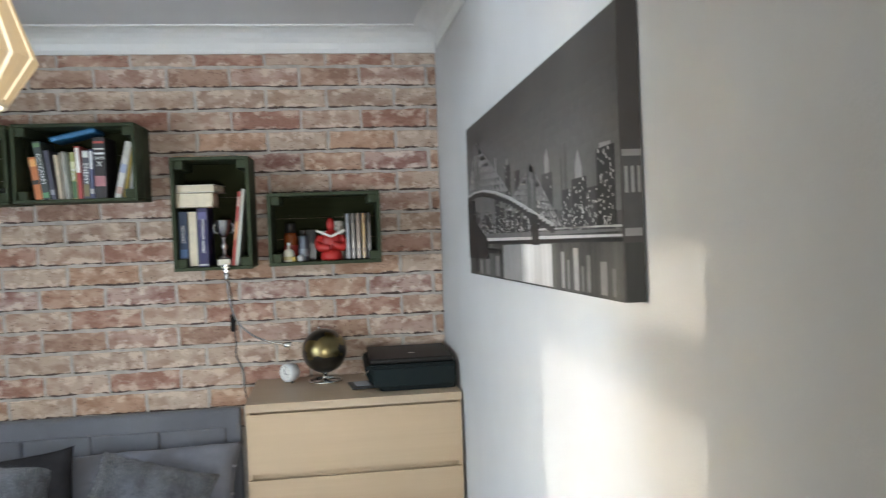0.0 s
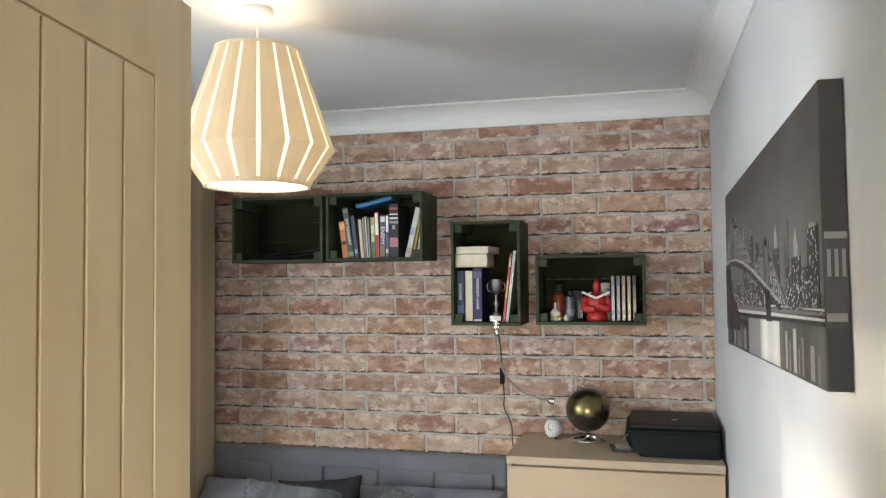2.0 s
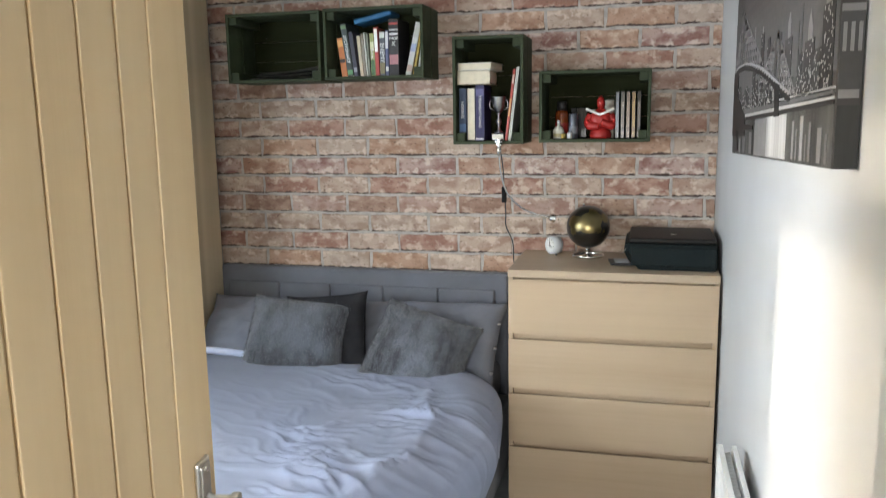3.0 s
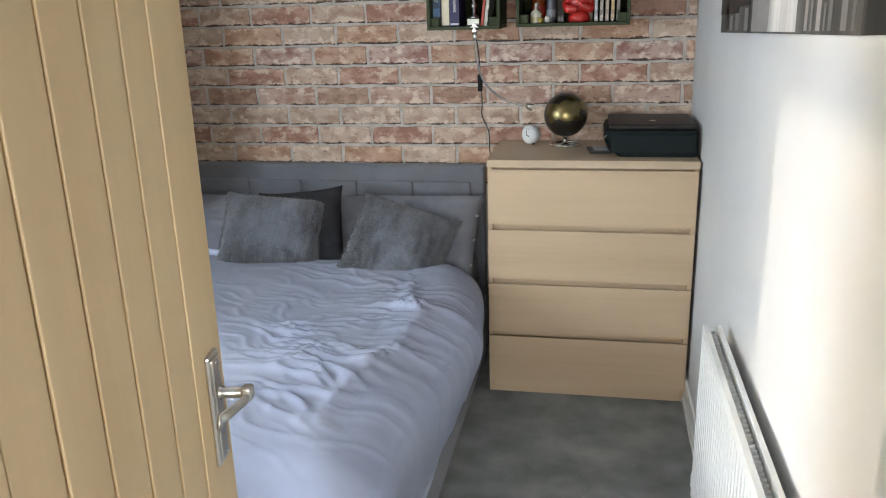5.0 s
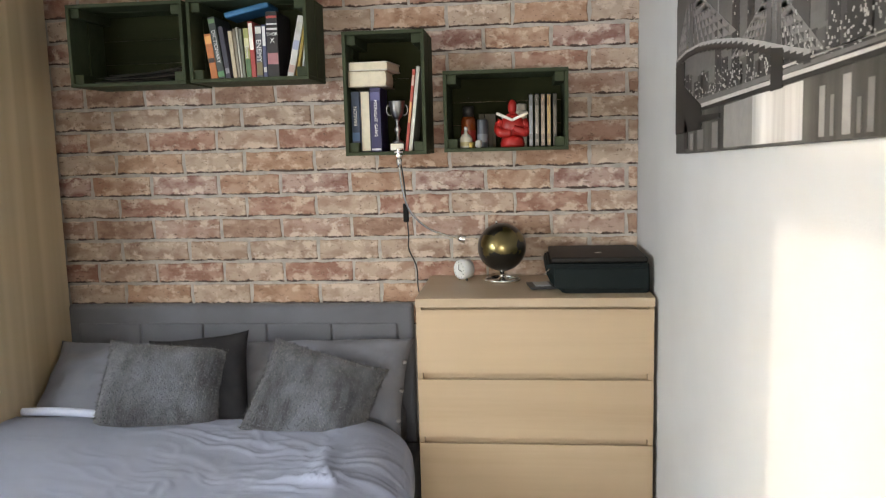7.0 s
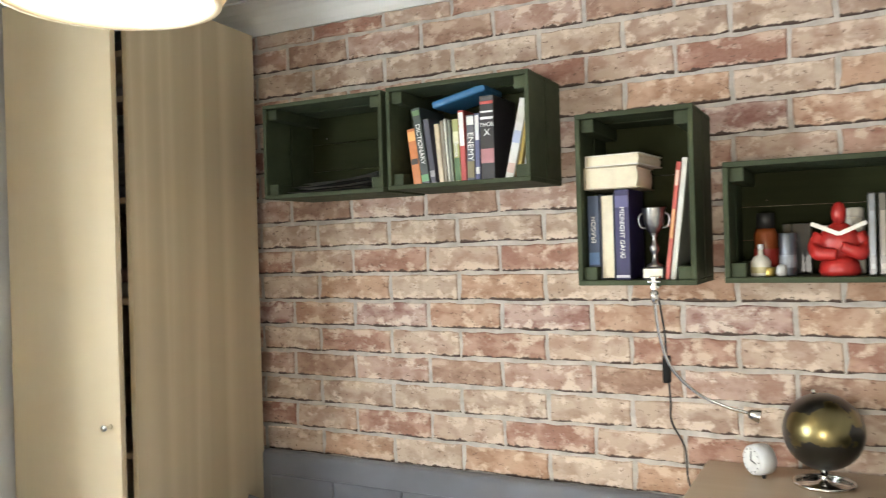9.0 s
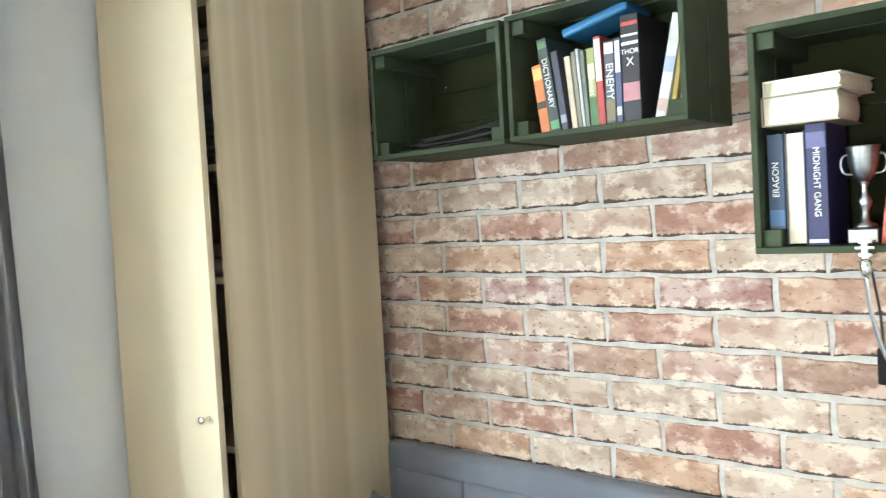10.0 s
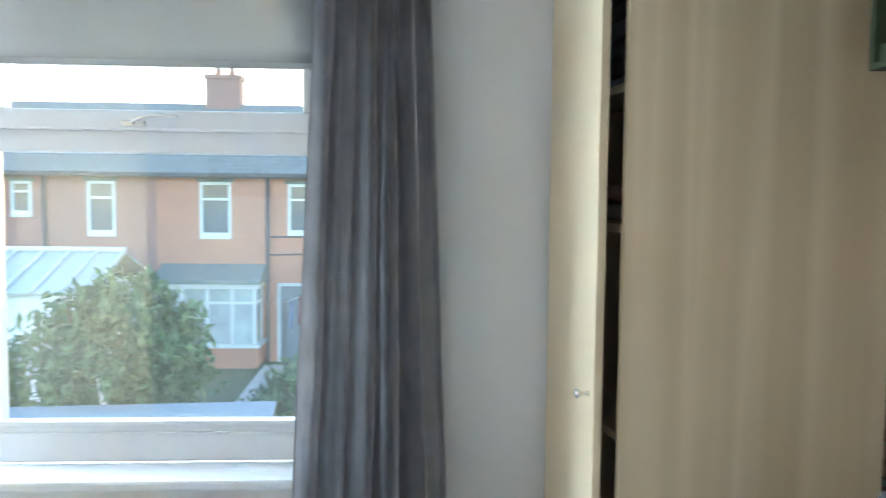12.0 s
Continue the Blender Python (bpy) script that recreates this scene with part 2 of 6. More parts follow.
def curve_pts(ctrl, n=8):
    """Points of a smooth line through the control points."""
    c = [Vector(p) for p in ctrl]
    c = [2 * c[0] - c[1]] + c + [2 * c[-1] - c[-2]]
    out = []
    for i in range(1, len(c) - 2):
        for k in range(n):
            t = k / n
            out.append(0.5 * ((2 * c[i]) + (c[i + 1] - c[i - 1]) * t + (2 * c[i - 1] - 5 * c[i] + 4 * c[i + 1] - c[i + 2]) * t * t
                              + (3 * c[i] - c[i - 1] - 3 * c[i + 1] + c[i + 2]) * t ** 3))
    return out + [c[-2]]


def prism(outline, y0, y1, bm=None):
    """Extrudes an outline in x and z from y0 to y1."""
    bm = bm if bm is not None else bmesh.new()
    a = [bm.verts.new((x, y0, z)) for x, z in outline]
    b = [bm.verts.new((x, y1, z)) for x, z in outline]
    bm.faces.new(a)
    bm.faces.new(b[::-1])
    for i in range(len(a)):
        j = (i + 1) % len(a)
        bm.faces.new((a[i], b[i], b[j], a[j]))
    return bm


# ---- the room ----
CEIL, GROUND = 2.475, -2.75
WX, BACK = -2.75, -3.05          # window wall, wall with the door
OPEN_Y0, OPEN_Y1, OPEN_Z0, OPEN_Z1 = -2.96, -1.27, 0.79, 2.16

setting("floor", box(WX - 0.1, 0.06, BACK - 0.05, 0.06, -0.12, 0.0), M_CARPET, "grey short-pile fitted carpet", "carpet")
setting("ceiling", box(WX - 0.32, 0.12, BACK - 0.05, 0.14, CEIL, CEIL + 0.12), M_CEIL, "smooth white painted ceiling", "ceiling")
setting("wall_north", box(WX - 0.35, 0.12, 0.0, 0.14, GROUND, CEIL), M_MORTAR, "wall papered in distressed brick pattern", "wall")
setting("wall_east", box(0.0, 0.12, BACK - 0.1, 0.0, GROUND, CEIL), M_WALL, "plain pale grey painted wall", "wall")

bm = box(WX - 0.32, WX, BACK - 0.1, OPEN_Y0, GROUND, CEIL)
box(WX - 0.32, WX, OPEN_Y1, 0.0, GROUND, CEIL, bm=bm)
box(WX - 0.32, WX, OPEN_Y0, OPEN_Y1, GROUND, OPEN_Z0 - 0.03, bm=bm)
box(WX - 0.32, WX, OPEN_Y0, OPEN_Y1, OPEN_Z1, CEIL, bm=bm)
setting("wall_west", bm, M_WALL, "plain cream painted wall with a window", "wall")

DOOR_X0, DOOR_X1, DOOR_H = -0.95, -0.12, 2.22
bm = box(WX, DOOR_X0, BACK - 0.1, BACK, GROUND, CEIL)
box(DOOR_X1, 0.0, BACK - 0.1, BACK, GROUND, CEIL, bm=bm)
box(DOOR_X0, DOOR_X1, BACK - 0.1, BACK, DOOR_H, CEIL, bm=bm)
setting("wall_south", bm, M_WALL, "plain painted wall with the doorway", "wall")

# the landing behind the door
bm = box(-1.5, -1.4, -4.7, BACK - 0.1, GROUND, CEIL)
box(0.7, 0.8, -4.7, BACK - 0.1, GROUND, CEIL, bm=bm)
box(-1.5, -1.0, -4.8, -4.7, GROUND, CEIL, bm=bm)
box(0.1, 0.8, -4.8, -4.7, GROUND, CEIL, bm=bm)
box(-1.0, 0.1, -4.8, -4.7, GROUND, 0.85, bm=bm)
box(-1.0, 0.1, -4.8, -4.7, 2.15, CEIL, bm=bm)
box(0.12, 0.8, BACK - 0.1, BACK, GROUND, CEIL, bm=bm)
setting("wall_landing", bm, M_WALL, "plain painted landing walls", "wall")
setting("floor_landing", box(-1.45, 0.75, -4.75, BACK - 0.05, -0.12, 0.0), M_CARPET, "grey carpet on the landing", "carpet")


# unseen window added to the landing as an opening for the fill light
bm = box(-1.0, -0.95, -4.78, -4.74, 0.85, 2.15)
box(0.05, 0.1, -4.78, -4.74, 0.85, 2.15, bm=bm)
box(-0.95, 0.05, -4.78, -4.74, 0.85, 0.90, bm=bm)
box(-0.95, 0.05, -4.78, -4.74, 2.10, 2.15, bm=bm)
setting("window_2", bm, M_UPVC, "added white landing window frame, out of view", "window")


setting("ceiling_landing", box(-1.5, 0.8, -4.8, BACK - 0.05, CEIL, CEIL + 0.12), M_CEIL, "smooth white landing ceiling", "ceiling")


def cove(name, length, m):
    R = 0.10
    prof = [(0, 0), (0, -R), (0.006, -R)] + [(R - (R - 0.006) * math.cos(a), -R + (R - 0.006) * math.sin(a)) for a in [radians(x) for x in (10, 25, 40, 55, 70, 82)]] + [(R, -0.008), (R, 0)]
    b = prism(prof, 0, length)
    ob = setting(name, shifted(b, m), M_WHITE, "white plaster coving along the ceiling", "coving")
    return ob


cove("trim_coving_north", 2.75, Matrix.Translation((0, 0, CEIL)) @ pose(0, 0, 0, 0, 0, 90) @ Matrix.Scale(-1, 4, (1, 0, 0)))
cove("trim_coving_east", 3.05 - 0.10, Matrix.Translation((0, -0.10, CEIL)) @ pose(0, 0, 0, 0, 0, 180))
cove("trim_coving_west", 3.05 - 0.10, Matrix.Translation((WX, BACK, CEIL)))

bm = box(-0.014, 0.0, BACK, 0.0, 0.0, 0.11, 0.004)
box(-0.02, 0.0, BACK, 0.0, 0.0, 0.025, 0.003, bm=bm)
setting("baseboard", bm, M_WHITE, "white gloss skirting board", "skirting")

# ---- window ----
GX = -2.90
win = thing("window_1", pose(GX, 0, 0), "white plastic framed window above a deep sill", "window", "", "structure")
# left of this mullion the window is unseen, widened to hold the added lamp
MUL0, MUL1 = -2.245, -2.19
bm = box(-0.04, 0.035, OPEN_Y0, OPEN_Y0 + 0.055, OPEN_Z0, OPEN_Z1, 0.006)
box(-0.04, 0.035, OPEN_Y1 - 0.055, OPEN_Y1, OPEN_Z0, OPEN_Z1, 0.006, bm=bm)
box(-0.04, 0.034, OPEN_Y0 + 0.05, OPEN_Y1 - 0.05, OPEN_Z0, 0.895, 0.006, bm=bm)
box(-0.04, 0.034, OPEN_Y0 + 0.05, OPEN_Y1 - 0.05, 2.09, OPEN_Z1, 0.006, bm=bm)
box(-0.04, 0.032, MUL0, MUL1, 0.89, 2.095, 0.006, bm=bm)
box(-0.04, 0.030, MUL1 - 0.01, OPEN_Y1 - 0.05, 1.632, 1.695, 0.006, bm=bm)
part("window_frame", bm, M_UPVC, win)
bm = box(-0.03, 0.05, MUL1 + 0.001, OPEN_Y1 - 0.055, 1.69, 1.745, 0.008)
box(-0.03, 0.05, MUL1 + 0.001, MUL1 + 0.03, 1.745, 2.09, 0.008, bm=bm)
box(-0.03, 0.05, OPEN_Y1 - 0.10, OPEN_Y1 - 0.055, 1.745, 2.09, 0.008, bm=bm)
sash = part("top_sash", bm, M_UPVC, win, "white top-hung opening sash")
bm = box(0.05, 0.062, -1.84, -1.78, 1.70, 1.716, 0.004)
tube(curve_pts([(0.06, -1.81, 1.708), (0.08, -1.80, 1.716), (0.085, -1.75, 1.728), (0.078, -1.69, 1.726)]), 0.005, bm=bm)
part("window_handle", bm, M_SATIN, sash, "curved metal stay handle", True)
bm = box(0.034, 0.042, MUL1, OPEN_Y1 - 0.05, 0.893, 0.905, 0.003)
box(0.034, 0.040, MUL1, OPEN_Y1 - 0.05, 0.868, 0.874, 0.002, bm=bm)
part("glazing_bead", bm, M_UPVC, win)
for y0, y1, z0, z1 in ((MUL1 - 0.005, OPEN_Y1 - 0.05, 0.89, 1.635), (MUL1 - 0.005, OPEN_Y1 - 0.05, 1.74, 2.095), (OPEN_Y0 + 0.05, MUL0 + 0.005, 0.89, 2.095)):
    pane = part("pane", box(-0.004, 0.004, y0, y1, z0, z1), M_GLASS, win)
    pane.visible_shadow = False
setting("window_sill", box(GX + 0.035, WX + 0.035, OPEN_Y0 - 0.04, OPEN_Y1 + 0.04, OPEN_Z0 - 0.03, OPEN_Z0, 0.008), M_UPVC, "deep white window sill board", "sill")

# roller blind in the window recess
blind = thing("roller_blind", pose(WX - 0.05, -1.76, 1.85), "plain grey roller blind, partly drawn down", "blind")
bm = bmesh.new()
N = 24
rows_ = []
for k in range(6):
    z = 0.012 + (0.27 - 0.012) * k / 5
    rows_.append([bm.verts.new((0.0015 * math.sin(i * 0.9), -0.475 + 0.95 * i / N, z)) for i in range(N + 1)])
for a, b in zip(rows_, rows_[1:]):
    for i in range(N):
        bm.faces.new((a[i], a[i + 1], b[i + 1], b[i]))
bmesh.ops.solidify(bm, geom=bm.faces[:], thickness=0.002)
part("fabric", bm, M_BLIND, blind, "", True)
part("bottom_bar", box(-0.008, 0.008, -0.475, 0.475, 0.0, 0.018, 0.004), M_BLIND, blind)
part("roller", shifted(lathe([(0.02, -0.48), (0.02, 0.48)], 20), Matrix.Translation((-0.012, 0, 0.28)) @ pose(0, 0, 0, 90)), M_BLIND, blind, "", True)


def curtain_sheet(y0t, y1t, y0b, y1b, z0, z1, folds, depth):
    bm = bmesh.new()
    NU, NV = folds * 12, 26
    grid = []
    for v in range(NV + 1):
        q = v / NV
        row = []
        a, b = y0b + (y0t - y0b) * q, y1b + (y1t - y1b) * q
        for u in range(NU + 1):
            p = u / NU
            ph = p * folds * 2 * math.pi + 0.6 * math.sin(q * 2.1 + p * 5)
            d = depth * (1 - 0.25 * q) * (math.sin(ph) + 0.35 * math.sin(2.3 * ph + 1.1) + 0.4 * noise.noise(Vector((p * 6, q * 2.2, 3.1))))
            y = a + (b - a) * p + 0.012 * math.cos(ph * 1.0) + 0.006 * noise.noise(Vector((p * 9, q * 5, 0)))
            row.append(bm.verts.new((d, y, z0 + (z1 - z0) * q)))
        grid.append(row)
    for a, b in zip(grid, grid[1:]):
        for i in range(NU):
            bm.faces.new((a[i], a[i + 1], b[i + 1], b[i]))
    bmesh.ops.solidify(bm, geom=bm.faces[:], thickness=0.003)
    return bm


curtain = thing("curtain", pose(-2.638, 0, 0), "charcoal grey woven curtain gathered beside the window", "curtain")
part("fabric", curtain_sheet(-1.302, -1.060, -1.412, -0.972, 0.12, 2.28, 6, 0.053), M_CURTAIN, curtain, "", True)
pole = thing("curtain_pole", pose(-2.665, 0, 2.31), "thin dark metal curtain pole above the window", "curtain pole")
part("rod", shifted(lathe([(0.012, -2.55), (0.012, -0.95)], 16), pose(0, 0, 0, 90) @ Matrix.Scale(-1, 4, (0, 0, 1))), M_BLACK_MATT, pole, "", True)
for yy in (-1.0, -2.5):
    part("bracket", box(-0.085, 0.012, yy - 0.01, yy + 0.01, -0.012, 0.012, 0.004), M_BLACK_MATT, pole)
for i in range(7):
    yy = -1.33 + 0.045 * i
    part("ring", shifted(lathe([(0.017 + 0.003 * math.cos(a), 0.003 * math.sin(a)) for a in [k * math.pi / 4 for k in range(9)]], 18, close=True), pose(0, yy, -0.008, 90)), M_BLACK_MATT, pole, "", True)

# ---- wardrobe in the corner ----
WD = thing("wardrobe", pose(-2.262, -0.659, 0.0, 0, 0, 5.2), "tall pale oak wardrobe with one door ajar", "wardrobe")
D, W, H = 0.600, 0.462, 2.36
part("side_panel", box(-0.018, 0.0, 0.0, D, 0.0, H, 0.0015), M_PAX, WD)
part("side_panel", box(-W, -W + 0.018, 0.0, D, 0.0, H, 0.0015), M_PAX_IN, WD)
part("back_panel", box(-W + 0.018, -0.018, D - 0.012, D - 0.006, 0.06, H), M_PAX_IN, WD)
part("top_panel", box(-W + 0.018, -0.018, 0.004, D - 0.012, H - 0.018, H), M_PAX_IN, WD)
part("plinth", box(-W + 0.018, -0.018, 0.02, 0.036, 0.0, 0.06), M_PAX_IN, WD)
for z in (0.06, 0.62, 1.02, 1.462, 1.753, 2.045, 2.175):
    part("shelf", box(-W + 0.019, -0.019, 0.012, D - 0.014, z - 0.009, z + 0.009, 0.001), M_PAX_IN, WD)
wdoor = part("door", shifted(box(0.0, W - 0.006, -0.018, 0.0, 0.02, H - 0.004, 0.0015), Matrix.Translation((-W + 0.002, -0.004, 0)) @ pose(0, 0, 0, 0, 0, -4.1)), M_PAX, WD, "pale oak door standing ajar")
kn = lathe([(0.0, 0.0), (0.007, 0.0), (0.0045, 0.006), (0.004, 0.014), (0.009, 0.02), (0.0105, 0.025), (0.008, 0.029), (0.0, 0.03)], 20)
part("knob", shifted(kn, Matrix.Translation((-0.045, -0.052, 1.118)) @ pose(0, 0, 0, 90, 0, 0)), M_CHROME, wdoor, "small chrome knob", True)

# folded clothes on the wardrobe shelves
CLOTHES = [(0.16, 0.18, 0.24), (0.30, 0.30, 0.31), (0.10, 0.11, 0.12), (0.42, 0.38, 0.33), (0.13, 0.16, 0.17), (0.34, 0.20, 0.17)]
rnd = random.Random(5)
for zi, (z, zt) in enumerate(((1.762, 2.036), (2.054, 2.166), (2.184, 2.34), (1.471, 1.70))):
    n = int((zt - z) / 0.045)
    for k in range(n if zi != 3 else 2):
        b = box(-0.19, 0.19, 0.0, 0.3, 0, 0.038, 0.014, seg=3)
        for v in b.verts:
            v.co += Vector((0.006 * noise.noise(v.co * 20 + Vector((k, zi, 0))), 0.012 * noise.noise(v.co * 9 + Vector((zi, k, 4))), 0.006 * noise.noise(v.co * 16 + Vector((k, 3, zi)))))
        fold = thing("folded_clothes", WD.matrix_world @ pose(-0.228 + rnd.uniform(-.01, .01), 0.045 + rnd.uniform(0, .03), z + 0.003 + k * 0.041), "folded garment in a stack on the wardrobe shelf", "clothes", "folded clothes")
        c = CLOTHES[(k * 2 + zi) % 6]
        part("cloth", b, cloth("garment_cloth", tuple(x * 0.8 for x in c), c, 6), fold, "", True)

# ---- room door ----
HINGE, EDGE = Vector((-0.93, -3.06, 0)), Vector((-1.045, -2.335, 0))
ang = math.degrees(math.atan2((EDGE - HINGE).y, (EDGE - HINGE).x))
DL, DT = 0.706, 0.038
oak = thing("door_1", pose(HINGE.x, HINGE.y, 0.012, 0, 0, ang), "open light oak door with vertical grooved planks", "door", "", "structure")
DH = 2.135
part("leaf", box(0.0, DL, -DT / 2 + 0.006, DT / 2 - 0.006, 0.0, DH), M_OAK, oak)
ST, SH = 0.130, 0.091     # lock stile and hinge stile
for s in (-1, 1):
    y0, y1 = (DT / 2 - 0.006, DT / 2) if s > 0 else (-DT / 2, -DT / 2 + 0.006)
    for x0, x1 in ((0.0, SH), (DL - ST, DL)):
        part("stile", box(x0, x1, y0, y1, 0.0, DH, 0.0022), M_OAK, oak)
    part("rail", box(SH, DL - ST, y0, y1, DH - 0.148, DH, 0.0022), M_OAK, oak)
    part("rail", box(SH, DL - ST, y0, y1, 0.0, 0.2, 0.0022), M_OAK, oak)
    pw = (DL - ST - SH) / 5
    for k in range(5):
        part("plank", box(SH + k * pw + 0.0035, SH + (k + 1) * pw - 0.0035, y0 * 0.93, y1 * 0.93, 0.203, DH - 0.151, 0.0026), M_OAK, oak)
for s in (-1, 1):
    flip = Matrix.Translation((DL - 0.062, s * DT / 2, 0.925)) @ (Matrix.Scale(-1, 4, (0, 1, 0)) if s > 0 else Matrix.Identity(4))
    b = box(-0.025, 0.025, -0.008, 0.0, -0.100, 0.100, 0.004)
    box(-0.018, 0.018, -0.0115, -0.007, -0.092, 0.092, 0.003, bm=b)
    plate = part("handle_plate", shifted(b, flip), M_SATIN, oak, "stepped satin nickel backplate")
    b = shifted(lathe([(0.0125, 0.0), (0.0125, 0.006), (0.0095, 0.009), (0.0095, 0.05), (0.011, 0.056), (0.0, 0.06)], 20), pose(0, -0.01, 0.028, 90))
    box(-0.012, 0.011, -0.068, -0.050, 0.016, 0.040, 0.005, bm=b, seg=3)
    pts = curve_pts([(-0.002, -0.060, 0.028), (-0.012, -0.060, 0.024), (-0.022, -0.052, 0.018), (-0.034, -0.040, 0.011), (-0.048, -0.030, 0.006), (-0.062, -0.027, 0.003)], 6)
    rings = []
    for i, c in enumerate(pts):
        q = i / (len(pts) - 1)
        hw, ht = 0.0105 - 0.0035 * math.sin(q * math.pi) + 0.003 * q, 0.0062 - 0.002 * q
        rings.append([b.verts.new(c + Vector((hw * 0.4 * math.cos(a), ht * math.sin(a), hw * math.cos(a)))) for a in [k * math.pi / 6 for k in range(12)]])
    for r0, r1 in zip(rings, rings[1:]):
        for k in range(12):
            b.faces.new((r0[k], r0[(k + 1) % 12], r1[(k + 1) % 12], r1[k]))
    b.faces.new(rings[0][::-1])
    b.faces.new(rings[-1])
    part("lever", shifted(b, flip), M_SATIN, plate, "curved satin nickel lever", True)
    b = shifted(lathe([(0.003, 0.0), (0.003, 0.0135), (0.0, 0.0137)], 10), pose(0, 0, 0.083, 90))
    join(b, shifted(lathe([(0.003, 0.0), (0.003, 0.0135), (0.0, 0.0137)], 10), pose(0, 0, -0.083, 90)))
    part("screw", shifted(b, flip), M_CHROME, plate, "", True)
for z in (0.25, 1.1, 1.95):
    part("hinge", shifted(lathe([(0.006, 0), (0.006, 0.09)], 12), Matrix.Translation((-0.004, DT / 2, z))), M_SATIN, oak, "", True)

bm = box(DOOR_X0, DOOR_X0 + 0.03, BACK - 0.1, BACK - 0.02, 0.0, DOOR_H)
box(DOOR_X1 - 0.03, DOOR_X1, BACK - 0.1, BACK - 0.02, 0.0, DOOR_H, bm=bm)
box(DOOR_X0 + 0.03, DOOR_X1 - 0.03, BACK - 0.1, BACK - 0.02, DOOR_H - 0.03, DOOR_H, bm=bm)
setting("trim_door_frame", bm, M_WHITE, "white painted door lining", "door frame")

# ---- chest of drawers ----
chest = thing("chest_of_drawers", pose(-0.411, -0.02, 0), "pale oak effect chest with four wide drawers", "chest of drawers")
CW, CD, CH = 0.80, 0.48, 1.0
part("top", box(-CW / 2, CW / 2, -CD, 0, CH - 0.03, CH, 0.0018), M_CHEST_TOP, chest)
for x0, x1 in ((-CW / 2, -CW / 2 + 0.018), (CW / 2 - 0.018, CW / 2)):
    part("side_panel", box(x0, x1, -CD + 0.022, 0, 0, CH - 0.03, 0.001), M_CHEST, chest)
part("back_panel", box(-CW / 2 + 0.018, CW / 2 - 0.018, -0.012, -0.004, 0.02, CH - 0.03), M_CHEST, chest)
part("plinth", box(-CW / 2 + 0.0185, CW / 2 - 0.0185, -CD + 0.024, -CD + 0.040, 0, 0.056), M_CHEST, chest)
dz0, dz1 = 0.054, 0.966
dh = (dz1 - dz0) / 4
for k in range(4):
    a, b = dz0 + k * dh, dz0 + (k + 1) * dh
    # each front's top edge slopes back to make the finger grip
    gap = 0.004 if k == 3 else 0.020
    prof = [(-CD, a + 0.003), (-CD + 0.018, a + 0.003), (-CD + 0.018, b - gap - 0.004), (-CD + 0.013, b - gap - 0.004), (-CD, b - gap)]
    bm = bmesh.new()
    va = [bm.verts.new((-CW / 2 + 0.003, y, z)) for y, z in prof]
    vb = [bm.verts.new((CW / 2 - 0.003, y, z)) for y, z in prof]
    bm.faces.new(va)
    bm.faces.new(vb[::-1])
    for i in range(5):
        j = (i + 1) % 5
        bm.faces.new((va[i], vb[i], vb[j], va[j]))
    drawer = part("drawer_front", bm, M_CHEST, chest)
    part("grip_rail", box(-CW / 2 + 0.0185, CW / 2 - 0.0185, -CD + 0.040, -CD + 0.054, b - 0.05, b + 0.002), M_CHEST, drawer, "recessed darker finger grip")

# ---- bed ----
BX0, BX1, BY0, BY1 = -2.285, -0.862, -2.0, -0.075
bed = thing("bed", pose(0, 0, 0), "double bed with grey upholstered base and headboard", "bed")
part("base", box(BX0 + 0.01, BX1 - 0.0, BY0, BY1, 0.04, 0.33, 0.02, seg=3), M_HEAD, bed, "grey fabric divan base", True)
part("mattress", box(BX0, BX1 - 0.05, BY0 + 0.06, BY1, 0.33, 0.50, 0.05, seg=4), M_PILLOW, bed, "", True)
for x in (BX0 + 0.1, BX1 - 0.1):
    for y in (BY0 + 0.1, BY1 - 0.15):
        part("foot", shifted(lathe([(0.025, 0), (0.025, 0.045)], 16), Matrix.Translation((x, y, 0))), M_BLACK, bed)
HB0, HB1, HBT = -2.335, -0.882, 0.893
part("headboard_frame", box(HB0, HB1, -0.07, -0.012, 0.15, HBT, 0.018, seg=4), M_HEAD, bed, "grey upholstered headboard", True)
npan = 5
pw = (HB1 - HB0 - 0.12) / npan
for r_ in range(3):
    for k in range(npan):
        x0 = HB0 + 0.06 + k * pw
        z1 = HBT - 0.072 - r_ * 0.16
        part("headboard_panel", box(x0 + 0.002, x0 + pw - 0.002, -0.085, -0.066, z1 - 0.156, z1, 0.010, seg=3), M_HEAD, bed, "", True)


CREASE = [(-1.06, -0.78), (-1.0, -1.05), (-1.005, -1.25), (-1.02, -1.45), (-1.05, -1.62), (-1.04, -1.84)]


def crease_x(y):
    """Where the long crease down the bed runs at y."""
    for (xa, ya), (xb, yb_) in zip(CREASE, CREASE[1:]):
        if y >= yb_:
            return xa + (xb - xa) * min(1.0, max(0.0, (ya - y) / (ya - yb_)))
    return CREASE[-1][0]


